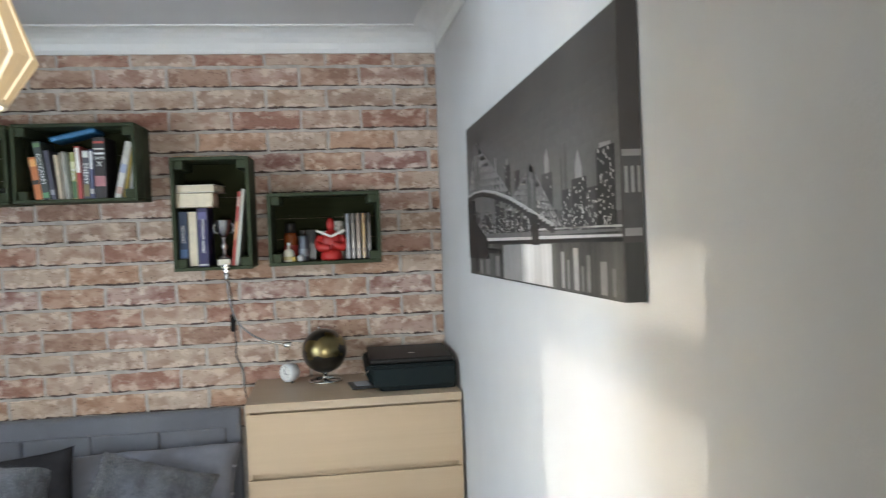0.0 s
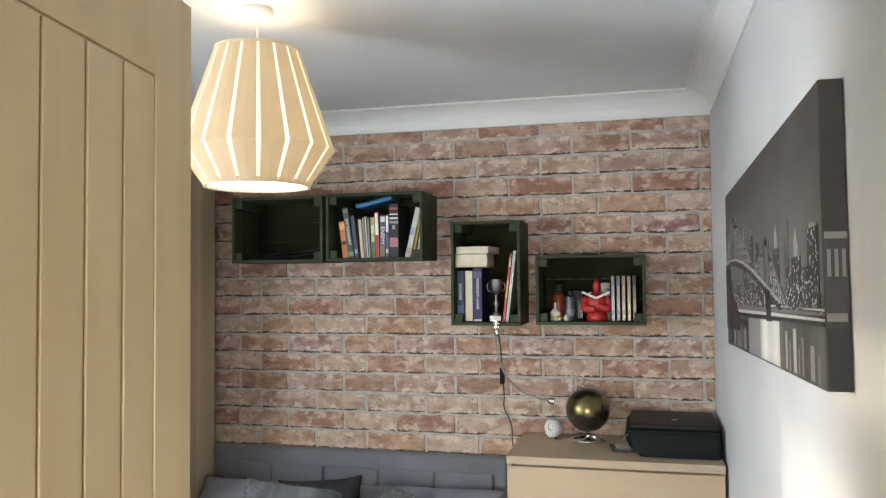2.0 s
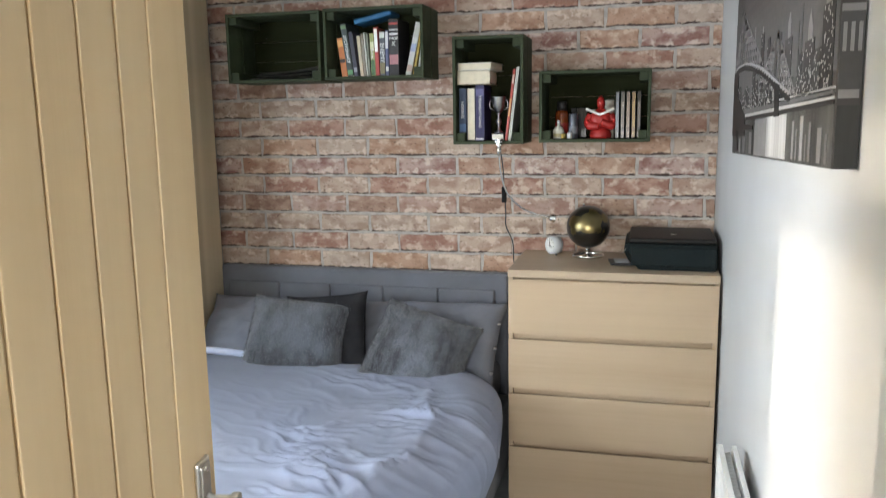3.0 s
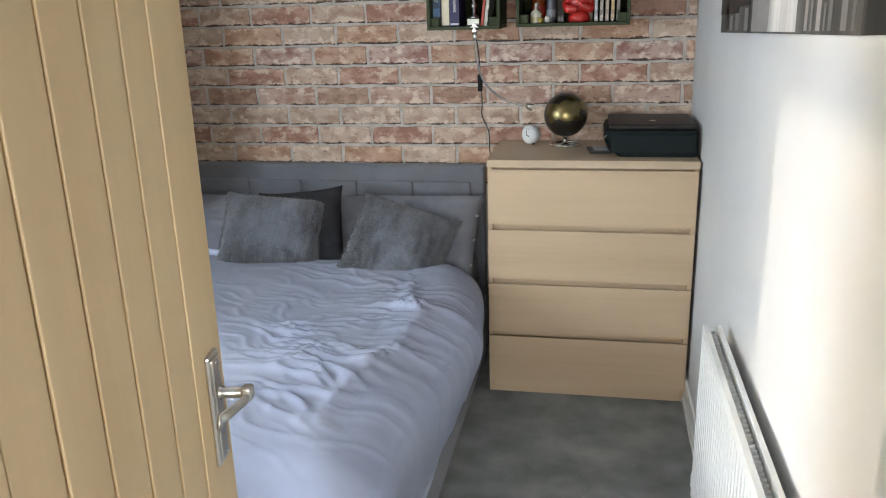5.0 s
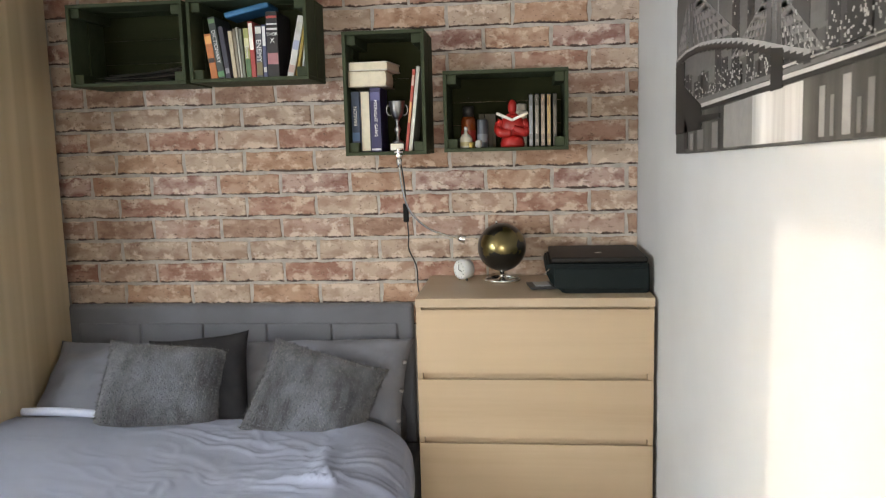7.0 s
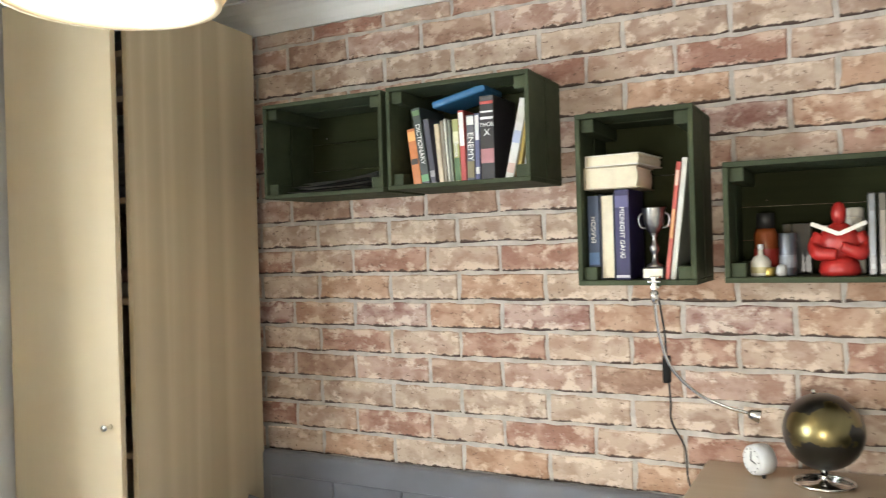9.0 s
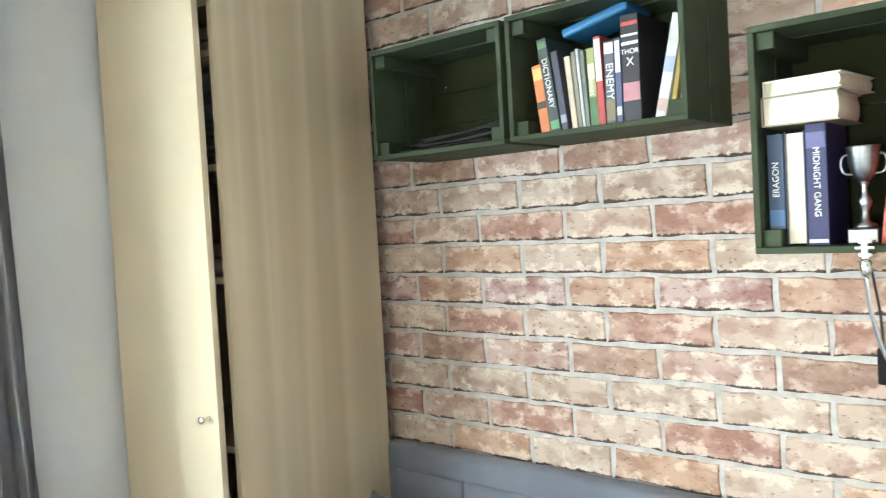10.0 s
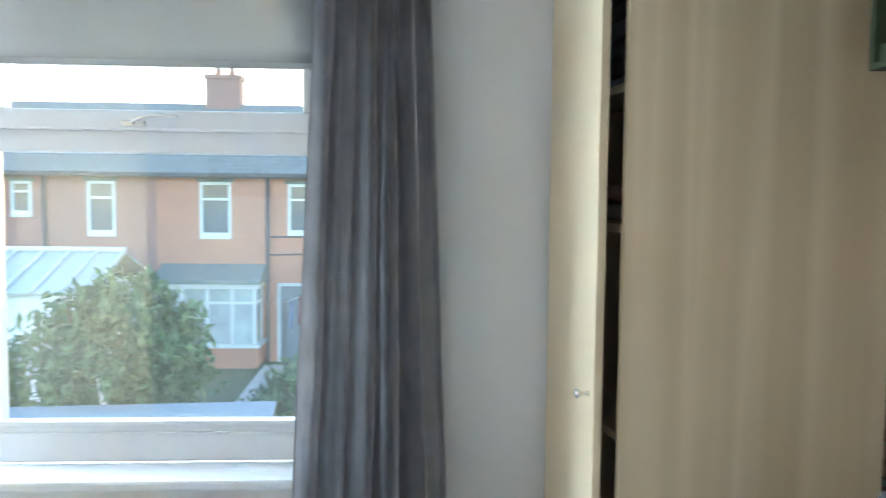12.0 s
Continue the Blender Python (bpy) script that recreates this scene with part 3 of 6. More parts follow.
def fold_height(x, y):
    """Creases of the duvet: one long ridge by the side, short sharp puckers that run off it, and soft dents."""
    v = Vector((x, y, 0))
    wob = 0.10 * noise.noise(v * 2.6) + 0.05 * noise.noise(v * 7.1 + Vector((3, 1, 0)))
    off = x - crease_x(y) + 0.05 * noise.noise(Vector((y * 5.0, 1.3, 0))) + 0.018 * noise.noise(Vector((y * 17.0, 4.3, 0)))
    run = max(0.0, min(1.0, (-0.74 - y) / 0.12)) * max(0.0, min(1.0, (y + 1.92) / 0.12))
    ridge = 0.012 * run * (0.6 + 0.8 * abs(noise.noise(Vector((y * 4.0, 7.7, 0))))) * math.exp(-(off / 0.026) ** 2)
    dip = -0.009 * run * math.exp(-((off - 0.055) / 0.035) ** 2)
    near = math.exp(-((off + 0.06) / (0.34 if off < -0.06 else 0.17)) ** 2) * math.exp(-((y + 1.25) / 0.52) ** 2)
    near *= 0.55 + 0.9 * max(0.0, min(1.0, 0.5 + 2.0 * noise.noise(v * 3.1 + Vector((5.4, 2.2, 0)))))
    slope = 0.30 if off < 0 else -0.55
    across = slope * x + 0.95 * y + wob
    along = 0.95 * x - 0.30 * y
    out = 0.0
    for f, amp, stretch, seedv in ((8.0, 0.012, 0.40, 1.7), (16.0, 0.020, 0.34, 4.4), (28.0, 0.010, 0.30, 9.1), (46.0, 0.003, 0.30, 2.6)):
        n = noise.noise(Vector((across * f, along * f * stretch, seedv)))
        some = max(0.0, min(1.0, 0.45 + 2.2 * noise.noise(Vector((across * f * 0.3 + 7, along * f * 0.2, seedv + 3)))))
        out += amp * some * (1 - min(1.0, abs(n) * 3.0)) ** 1.8
    return ridge + dip + out * (0.12 + 1.15 * near) + 0.026 * noise.noise(v * 1.6) + 0.008 * noise.noise(v * 4.1) + 0.0018 * noise.noise(v * 15)


def duvet_mesh():
    bm = bmesh.new()
    U, V = 250, 230
    y_top, flat, rf = -0.52, 1.44, 0.12
    total = flat + rf * math.pi / 2 + 0.22
    grid = []
    for j in range(V + 1):
        q = total * j / V
        if q < flat:
            y, dz = y_top - q, 0.0
        elif q < flat + rf * math.pi / 2:
            a = (q - flat) / rf
            y, dz = y_top - flat - rf * math.sin(a), -rf + rf * math.cos(a)
        else:
            y, dz = y_top - flat - rf, -rf - (q - flat - rf * math.pi / 2)
        row = []
        for i in range(U + 1):
            s = -0.10 + 2.02 * i / U          # distance across from the wardrobe side
            width = 1.375
            r = 0.17
            if s < width - r:
                x, z, nx, nz = BX0 + 0.02 + s, 0.0, 0.0, 1.0
            elif s < width - r + r * math.pi / 2:
                a = (s - (width - r)) / r
                x, z, nx, nz = BX0 + 0.02 + width - r + r * math.sin(a), -r + r * math.cos(a), math.sin(a), math.cos(a)
            else:
                x, z, nx, nz = BX0 + 0.02 + width, -r - (s - (width - r + r * math.pi / 2)), 1.0, 0.0
            h = fold_height(x, y) if nx < 0.9 else fold_height(x, y) * 0.4
            bulge = (0.010 + 0.085 * math.exp(-((y + 1.02) / 0.36) ** 2)) * nx * math.exp(-((z + 0.13) / 0.2) ** 2)
            drape = (0.010 * math.sin(y * 11 + 5 * noise.noise(Vector((y * 1.6, z * 2, 1)))) + 0.020 * noise.noise(Vector((y * 4.3, z * 1.2, 6)))) * min(1, max(0, (-z - 0.05) / 0.25))
            head = 0.03 * math.exp(-((y - y_top) / 0.06) ** 2)
            h2 = h * (0.5 + 0.5 * min(1, (y_top - y) / 0.1)) + bulge + drape
            edge = 0.0
            if j == 0:
                edge = -0.03
            row.append(bm.verts.new((x + nx * (h2 + 0.035), y + (0.01 * noise.noise(Vector((x * 6, 0, 1))) if j < 4 else 0), 0.592 + max(z + dz, -0.345 + 0.02 * noise.noise(Vector((y * 3, x * 3, 8)))) + nz * (h2 - head * 0.4) + edge)))
        grid.append(row)
    for a, b in zip(grid, grid[1:]):
        for i in range(U):
            bm.faces.new((a[i], a[i + 1], b[i + 1], b[i]))
    bmesh.ops.solidify(bm, geom=bm.faces[:], thickness=0.018)
    return bm


duvet = thing("duvet", pose(0, 0, 0), "rumpled plain grey cotton duvet spread over the bed", "duvet")
part("cover", duvet_mesh(), M_DUVET, duvet, "", True)
hem = [(BX0 + 0.03 + 0.1 * k, -0.515 + 0.012 * noise.noise(Vector((k * 0.7, 0, 2))), 0.592 + 0.022 * noise.noise(Vector((k * 0.45, 3, 0)))) for k in range(4)]
part("turned_hem", tube(curve_pts(hem, 6), 0.016, 10), M_DUVET, duvet, "rolled top edge of the cover", True)
part("underlay", box(BX0 + 0.02, -1.98, -0.62, -0.10, 0.498, 0.515, 0.008, seg=3), plain("pale_sheet", (0.36, 0.37, 0.40), 0.95), duvet, "pale bed sheet showing under the pillows", True)


def pillow_mesh(w, h, t, puff=1.0, seedv=0.0, slack=1.0):
    """A stuffed square with pulled-in sides, pointed corners and creases."""
    bm = bmesh.new()
    N = 34
    sides = []
    for s in (1, -1):
        grid = []
        for j in range(N + 1):
            row = []
            for i in range(N + 1):
                u, v = 2 * i / N - 1, 2 * j / N - 1
                pin = 1 - 0.07 * (1 - abs(u) ** 3) * abs(v) ** 4
                pin2 = 1 - 0.07 * (1 - abs(v) ** 3) * abs(u) ** 4
                f = max(0.0, (1 - abs(u) ** 2.6) * (1 - abs(v) ** 2.6)) ** 0.55
                q = Vector((u * 1.6 + seedv, v * 1.6, s * 1.3))
                wr = slack * (0.16 * noise.noise(q) + 0.07 * noise.noise(q * 2.7) + 0.03 * noise.noise(q * 6))
                wr += (slack - 1.0) * 0.10 * (1 - min(1.0, 3.5 * abs(noise.noise(q * 1.9 + Vector((0, 4.0, 2.0)))))) ** 2
                row.append(bm.verts.new((u * w / 2 * pin2, s * (t / 2 * f * puff * (1 + wr) + 0.002), v * h / 2 * pin)))
            grid.append(row)
        for a, b in zip(grid, grid[1:]):
            for i in range(N):
                bm.faces.new((a[i], a[i + 1], b[i + 1], b[i]))
        sides.append(grid)
    bmesh.ops.remove_doubles(bm, verts=bm.verts, dist=0.0045)
    return bm


def fur_mat():
    m, nt, p = node_mat("grey_faux_fur")
    broad = tex(nt, 5.5, 3, (1, 1, 0.8), rough=0.5)
    lick = tex(nt, 26, 4, (1.3, 1, 0.5), rough=0.6)
    fine = tex(nt, 190, 4, (1.5, 1, 0.45), rough=0.75)
    col = ramp(nt, broad, [(0.36, (0.045, 0.046, 0.052)), (0.50, (0.085, 0.088, 0.10)), (0.64, (0.20, 0.215, 0.25))])
    col = mix(nt, ramp(nt, lick, [(0.42, (0, 0, 0)), (0.68, (0.45, 0.45, 0.45))]), col, (0.24, 0.255, 0.29))
    nt.links.new(mix(nt, ramp(nt, fine, [(0.35, (0, 0, 0)), (0.8, (0.35, 0.35, 0.35))]), col, (0.03, 0.031, 0.035)), p.inputs["Base Color"])
    p.inputs["Roughness"].default_value = 1.0
    p.inputs["Sheen Weight"].default_value = 0.5
    p.inputs["Specular IOR Level"].default_value = 0.1
    bump(nt, p, fine, 0.8, 0.006)
    return m


def fur_fringe(w, h, t, seedv):
    """Short tufts that stand out of a cushion's surface and soften its outline."""
    rn = random.Random(seedv)
    bm = bmesh.new()
    core = pillow_mesh(w, h, t, 1.0, seedv)
    bmesh.ops.recalc_face_normals(core, faces=core.faces)
    for f in core.faces:
        rim = max(abs(f.calc_center_median().x) / w, abs(f.calc_center_median().z) / h)
        for _ in range(5 if rim > 0.42 else 2):
            ws = [rn.random() for _ in f.verts]
            c = sum((v.co * k for v, k in zip(f.verts, ws)), Vector()) / sum(ws)
            d = (f.normal * 0.6 + Vector((rn.uniform(-1, 1), rn.uniform(-1, 1), rn.uniform(-1.3, 0.5))) * 0.8).normalized()
            side = d.cross(Vector((rn.uniform(-1, 1), rn.uniform(-1, 1), rn.uniform(-1, 1)))).normalized() * rn.uniform(0.0012, 0.0022)
            tip = rn.uniform(0.008, 0.017)
            bm.faces.new([bm.verts.new(c - side), bm.verts.new(c + side), bm.verts.new(c + d * tip)])
    core.free()
    return bm


M_FUR = fur_mat()
M_BUTTON = plain("grey_button", (0.30, 0.30, 0.32), 0.4)
for name, m, w, h, t, sd in (
    ("pillow", pose(-1.93, -0.31, 0.60, -50, 3, 4), 0.74, 0.46, 0.20, 0.3),
    ("pillow", pose(-1.215, -0.30, 0.605, -46, -2, -3), 0.70, 0.46, 0.20, 2.3)):
    ob = thing(name, m, "plain grey cotton pillow propped on the headboard", "pillow", "bed pillows")
    cv = part("pillowcase", pillow_mesh(w, h, t, 1.0, sd, 2.2), M_PILLOW, ob, "", True)
    for k in range(3):
        part("button", shifted(lathe([(0.009, 0), (0.009, 0.003), (0.0, 0.004)], 14), pose(w / 2 - 0.025, -0.022, -0.13 + 0.12 * k, 80, 0, 0)), M_BUTTON, cv, "grey button", True)
for m, s_, sd, lab in (
    (pose(-1.735, -0.50, 0.638, -33, 5, 6), 0.46, 1.1, "grey faux fur cushion leaning on the pillows"),
    (pose(-1.175, -0.54, 0.637, -38, 15, -4), 0.43, 4.2, "grey faux fur cushion leaning on the pillows")):
    ob = thing("cushion", m, lab, "cushion", "fur cushions")
    fc_ = part("fur_cover", pillow_mesh(s_, s_ * 0.93, 0.20, 1.0, sd), M_FUR, ob, "", True)
    tagged(part("fur_pile", fur_fringe(s_, s_ * 0.93, 0.20, sd), M_FUR, fc_, "short soft pile"), kind="stuff")
ob = thing("cushion", pose(-1.625, -0.42, 0.672, -30, -4, 10), "dark grey cotton cushion behind the fur cushions", "cushion")
part("cover", pillow_mesh(0.37, 0.37, 0.13, 1.0, 7.7), cloth("dark_grey_cotton", (0.024, 0.024, 0.028), (0.045, 0.045, 0.05), sheen=0.0), ob, "", True)

# ---- wall crates ----
def crate(m, w, h, d, label):
    """A wooden crate hung on the wall with its open side to the room; the origin is its lower left back corner."""
    c = thing("wooden_crate", m, label, "crate", "wall crates")
    t = 0.013
    half = (d - 0.008) / 2
    for y0 in (-half - 0.001, -d):
        y1 = y0 + half
        part("board", box(0, w, y0, y1, 0, t, 0.0025), M_CRATE, c)
        part("board", box(0, w, y0, y1, h - t, h, 0.0025), M_CRATE, c)
    for x0, x1 in ((0.0, t), (w - t, w)):
        for y0, y1 in ((-half - 0.001, -0.001), (-d, -d + half)):
            part("end_board", box(x0, x1, y0, y1, t, h - t, 0.0025), M_CRATE, c)
    n = 3
    bh = (h - 2 * t - 0.0012 * (n - 1)) / n
    for k in range(n):
        z = t + k * (bh + 0.0012)
        part("back_board", box(t, w - t, -0.011, -0.002, z, z + bh, 0.0015), M_CRATE_SHADED, c)
    q = 0.034
    for x0 in (t, w - t - q):
        for z0 in (t, h - t - q):
            part("corner_block", box(x0, x0 + q, -d + 0.012, -0.012, z0, z0 + q, 0.003), M_CRATE, c)
    s = shifted(lathe([(0.004, 0), (0.003, 0.003), (0, 0.004)], 10), pose(0.075, -0.0125, h - 0.085, 90))
    part("screw", s, M_CHROME, c, "bright screw head", True)
    return c


CDEP = 0.255
C1X, C2X, C3X, C4X = -2.118, -1.655, -1.084, -0.722
crate(pose(C1X, 0, 1.762), 0.447, 0.30, CDEP, "dark green wooden crate holding a few papers")
crate(pose(C2X, 0, 1.765), 0.447, 0.30, CDEP, "dark green wooden crate full of books")
crate(pose(C3X, 0, 1.484), 0.298, 0.443, CDEP, "dark green upright crate with books and a trophy")
crate(pose(C4X, 0, 1.489), 0.444, 0.288, CDEP, "dark green crate with figurine, bottles and film cases")

M_PAGES = plain("book_pages", (0.72, 0.65, 0.50), 0.85, vary=0.06, scale=60, bumpy=0.3, bump_scale=300)


def lettering(text, size, m, material, parent, name="lettering", extrude=0.0004):
    cu = bpy.data.curves.new(name, "FONT")
    cu.body, cu.size, cu.extrude, cu.align_x, cu.align_y = text, size, extrude, "CENTER", "CENTER"
    tmp = bpy.data.objects.new(name, cu)
    me = bpy.data.meshes.new_from_object(tmp)
    bpy.data.objects.remove(tmp)
    bpy.data.curves.remove(cu)
    me.materials.append(material)
    ob = new(name, me)
    ob.parent = parent
    ob.matrix_local = m
    return ob


INKS = {}


def ink(c, rough=0.5):
    if c not in INKS:
        INKS[c] = plain("printed_card", c, rough, vary=0.10, scale=40, coat=0.15)
    return INKS[c]


def book(m, th, h, d, colour, label, pages_out=False, words="", wsize=0.0, wcol=(0.8, 0.8, 0.78), turn=90, bars=(), group="books", category="book"):
    """A book standing on its tail with the spine to -y: th thick along x, h high, d deep; the origin is its lower front left corner."""
    bk = thing("book", m, label, category, group)
    b = 0.0022
    cov = ink(colour)
    bm = box(0, b, 0, d, 0, h, 0.0005)
    box(th - b, th, 0, d, 0, h, 0.0005, bm=bm)
    if pages_out:
        box(b, th - b, d - b, d, 0, h, bm=bm)
        part("cover", bm, cov, bk)
        part("page_block", box(b, th - b, 0.004, d - b, 0.004, h - 0.004, 0.001), M_PAGES, bk, "cream page block")
    else:
        box(b, th - b, 0, b, 0, h, 0.0005, bm=bm)
        cv = part("cover", bm, cov, bk)
        part("page_block", box(b, th - b, b, d - 0.004, 0.003, h - 0.003), M_PAGES, bk, "cream page block")
        for z0, z1, col in bars:
            part("spine_band", box(0.0012, th - 0.0012, -0.0007, 0.0004, h * z0, h * z1), ink(col), cv)
        if words:
            lettering(words, wsize, pose(th / 2, -0.0009, h * 0.52, 90, turn, 0), ink(wcol), cv, "spine_title")
    return bk


# books in the second crate
z0 = 1.765 + 0.0135
yb = -0.215
SPEC = [  # x, thickness, height, lean, colour, title, size, bands
    (0.066, 0.026, 0.165, -7, (0.58, 0.18, 0.045), "", 0, ((0.36, 0.46, (0.05, 0.03, 0.02)), (0.78, 0.95, (0.82, 0.40, 0.12))), "orange paperback leaning among the shelved books"),
    (0.094, 0.026, 0.225, -8, (0.045, 0.06, 0.055), "DICTIONARY", 0.020, ((0.03, 0.12, (0.10, 0.28, 0.12)), (0.9, 0.97, (0.12, 0.22, 0.10))), "dark dictionary leaning among the shelved books"),
    (0.124, 0.017, 0.19, -7, (0.06, 0.06, 0.09), "", 0, ((0.1, 0.2, (0.3, 0.3, 0.35)),), "thin dark blue paperback on the shelf"),
    (0.152, 0.014, 0.172, -5, (0.60, 0.50, 0.36), "", 0, (), "thin cream paperback on the shelf"),
    (0.168, 0.010, 0.180, -4, (0.26, 0.22, 0.17), "", 0, (), "thin brown paperback on the shelf"),
    (0.180, 0.007, 0.185, -4, (0.55, 0.55, 0.50), "", 0, (), "thin pale grey paperback on the shelf"),
    (0.189, 0.009, 0.178, -3, (0.20, 0.21, 0.17), "", 0, (), "thin olive paperback on the shelf"),
    (0.202, 0.019, 0.180, -2, (0.38, 0.40, 0.15), "Bones", 0.018, ((0.02, 0.38, (0.07, 0.16, 0.06)), (0.62, 0.8, (0.70, 0.70, 0.45))), "yellow and green paperback on the shelf"),
    (0.222, 0.017, 0.203, -2, (0.45, 0.06, 0.05), "", 0, ((0.50, 0.97, (0.85, 0.84, 0.80)),), "red and white paperback on the shelf"),
    (0.241, 0.024, 0.187, 0, (0.10, 0.10, 0.12), "ENEMY", 0.026, ((0.05, 0.3, (0.2, 0.16, 0.08)), (0.85, 0.98, (0.75, 0.75, 0.72))), "paperback with bold white spine lettering"),
    (0.267, 0.014, 0.190, 0, (0.09, 0.10, 0.20), "", 0, ((0.60, 0.97, (0.78, 0.78, 0.80)), (0.1, 0.2, (0.6, 0.6, 0.6))), "thin blue and white paperback on the shelf"),
    (0.284, 0.042, 0.236, 0, (0.018, 0.014, 0.016), "", 0, ((0.20, 0.37, (0.42, 0.18, 0.20)), (0.90, 0.935, (0.50, 0.06, 0.05)), (0.80, 0.82, (0.7, 0.7, 0.7)), (0.72, 0.75, (0.7, 0.7, 0.7))), "thick black comic volume with pale page tops"),
]
for x, th, h, lean, col, words, ws, bars, lab in SPEC:
    bk = book(pose(C2X + x, yb, z0 + (th * math.sin(radians(abs(lean))) if lean > 0 else 0.0), 0, lean, 0), th, h, 0.14 + 0.02 * (th > 0.02), col, lab, False, words, ws, bars=bars)
    if "comic" in lab:
        lettering("THOR", 0.016, pose(th / 2, -0.0012, h * 0.655, 90, 0, 0), ink((0.8, 0.8, 0.78)), bk, "spine_title")
        lettering("X", 0.026, pose(th / 2, -0.0012, h * 0.56, 90, 0, 0), ink((0.8, 0.8, 0.78)), bk, "spine_title")
pb = book(pose(C2X + 0.352, yb + 0.01, z0 + 0.002, 0, 13, 0), 0.024, 0.225, 0.16, (0.60, 0.60, 0.57), "white picture book leaning to the side", bars=((0.08, 0.2, (0.5, 0.35, 0.3)), (0.45, 0.6, (0.35, 0.4, 0.55)), (0.7, 0.9, (0.55, 0.55, 0.5))))
for y0, y1, q0, q1, c in ((0.008, 0.06, 0.04, 0.36, (0.42, 0.30, 0.16)), (0.06, 0.12, 0.10, 0.50, (0.55, 0.42, 0.10)), (0.03, 0.10, 0.52, 0.74, (0.20, 0.22, 0.34)), (0.10, 0.15, 0.60, 0.93, (0.40, 0.14, 0.10)), (0.01, 0.08, 0.80, 0.95, (0.60, 0.58, 0.50))):
    part("cover_print", box(0.0236, 0.0246, y0, y1, 0.225 * q0, 0.225 * q1), ink(c), pb)
book(pose(C2X + 0.384, yb + 0.012, z0 + 0.002, 0, 11, 0), 0.010, 0.205, 0.16, (0.42, 0.30, 0.06), "thin ochre book leaning to the side")
book(pose(C2X + 0.402, yb + 0.02, z0 + 0.002, 0, 8, 0), 0.007, 0.17, 0.16, (0.6, 0.62, 0.6), "thin pale booklet leaning to the side")
bb = thing("book", pose(C2X + 0.118, yb + 0.03, z0 + 0.222, 0, -12, 0), "bright blue hardback lying across the other books", "book", "books")
part("cover", box(0, 0.175, 0, 0.13, 0, 0.022, 0.008, seg=3), ink((0.03, 0.17, 0.36)), bb, "", True)

# papers in the first crate
for k in range(7):
    b = bmesh.new()
    g = []
    for j in range(5):
        g.append([b.verts.new((0.29 * i / 12, 0.19 * j / 4, 0.014 * (i / 12) ** 2.2 * (0.3 + 0.22 * k) + 0.001 * math.sin(i * 0.8 + 2 * k))) for i in range(13)])
    for p_, q_ in zip(g, g[1:]):
        for i in range(12):
            b.faces.new((p_[i], p_[i + 1], q_[i + 1], q_[i]))
    bmesh.ops.solidify(b, geom=b.faces[:], thickness=-0.0035)
    mg = thing("magazine", pose(C1X + 0.050 + 0.014 * (k % 4) + 0.01 * k, -0.238 + 0.004 * (k % 3), 1.7755 + 0.0048 * k, 0, 0, -1.5 + 1.1 * (k % 4)), "thin curled magazine lying in a loose pile", "magazine", "magazine pile")
    part("booklet", b, ink(((0.07, 0.07, 0.07), (0.55, 0.53, 0.48), (0.12, 0.12, 0.11), (0.65, 0.63, 0.6), (0.10, 0.10, 0.09), (0.5, 0.49, 0.46), (0.45, 0.45, 0.43))[k]), mg, "", True)

# the upright crate
z0 = 1.484 + 0.0135
yb = -0.222
book(pose(C3X + 0.020, yb, z0 + 0.034), 0.030, 0.185, 0.15, (0.022, 0.045, 0.095), "dark blue book with worn white spine title", turn=-90, words="ERAGON", wsize=0.017, bars=((0.03, 0.2, (0.05, 0.12, 0.25)),))
book(pose(C3X + 0.053, yb, z0), 0.036, 0.222, 0.15, (0.06, 0.07, 0.10), "thick book with cream pages facing out", True)
book(pose(C3X + 0.091, yb, z0), 0.037, 0.232, 0.155, (0.022, 0.02, 0.09), "thick purple hardback with white spine title", words="MIDNIGHT GANG", wsize=0.0165, bars=((0.02, 0.05, (0.6, 0.6, 0.65)), (0.80, 0.93, (0.10, 0.10, 0.24))))


def flat_book(m, L, d, t, col, label):
    bk = thing("book", m, label, "book", "books")
    b = 0.003
    bm = box(0, L, 0, d, 0, b, 0.0006)
    box(0, L, 0, d, t - b, t, 0.0006, bm=bm)
    box(0, 0.003, 0, d, b, t - b, bm=bm)
    part("cover", bm, ink(col), bk)
    bm = bmesh.new()
    g = []
    for side in (0.004, d - 0.004):
        ring = [(0.004, b), (L - 0.006, b)] + [(L - 0.006 + 0.007 * math.sin(a) - 0.004, b + (t - 2 * b) * (1 - math.cos(a)) / 2) for a in [radians(x) for x in (30, 60, 90, 120, 150)]] + [(L - 0.006, t - b), (0.004, t - b)]
        g.append([bm.verts.new((x, side, z)) for x, z in ring])
    bm.faces.new(g[0])
    bm.faces.new(g[1][::-1])
    n = len(g[0])
    for i in range(n):
        bm.faces.new((g[0][i], g[1][i], g[1][(i + 1) % n], g[0][(i + 1) % n]))
    part("page_block", bm, M_PAGES, bk, "cream page block")


flat_book(pose(C3X + 0.016, -0.236, z0 + 0.2335), 0.142, 0.17, 0.058, (0.34, 0.29, 0.20), "fat cream-paged book lying on the upright books")
flat_book(pose(C3X + 0.018, -0.228, z0 + 0.2925, 0, 0, -6), 0.146, 0.18, 0.030, (0.72, 0.68, 0.60), "pale book lying on top of the stack")

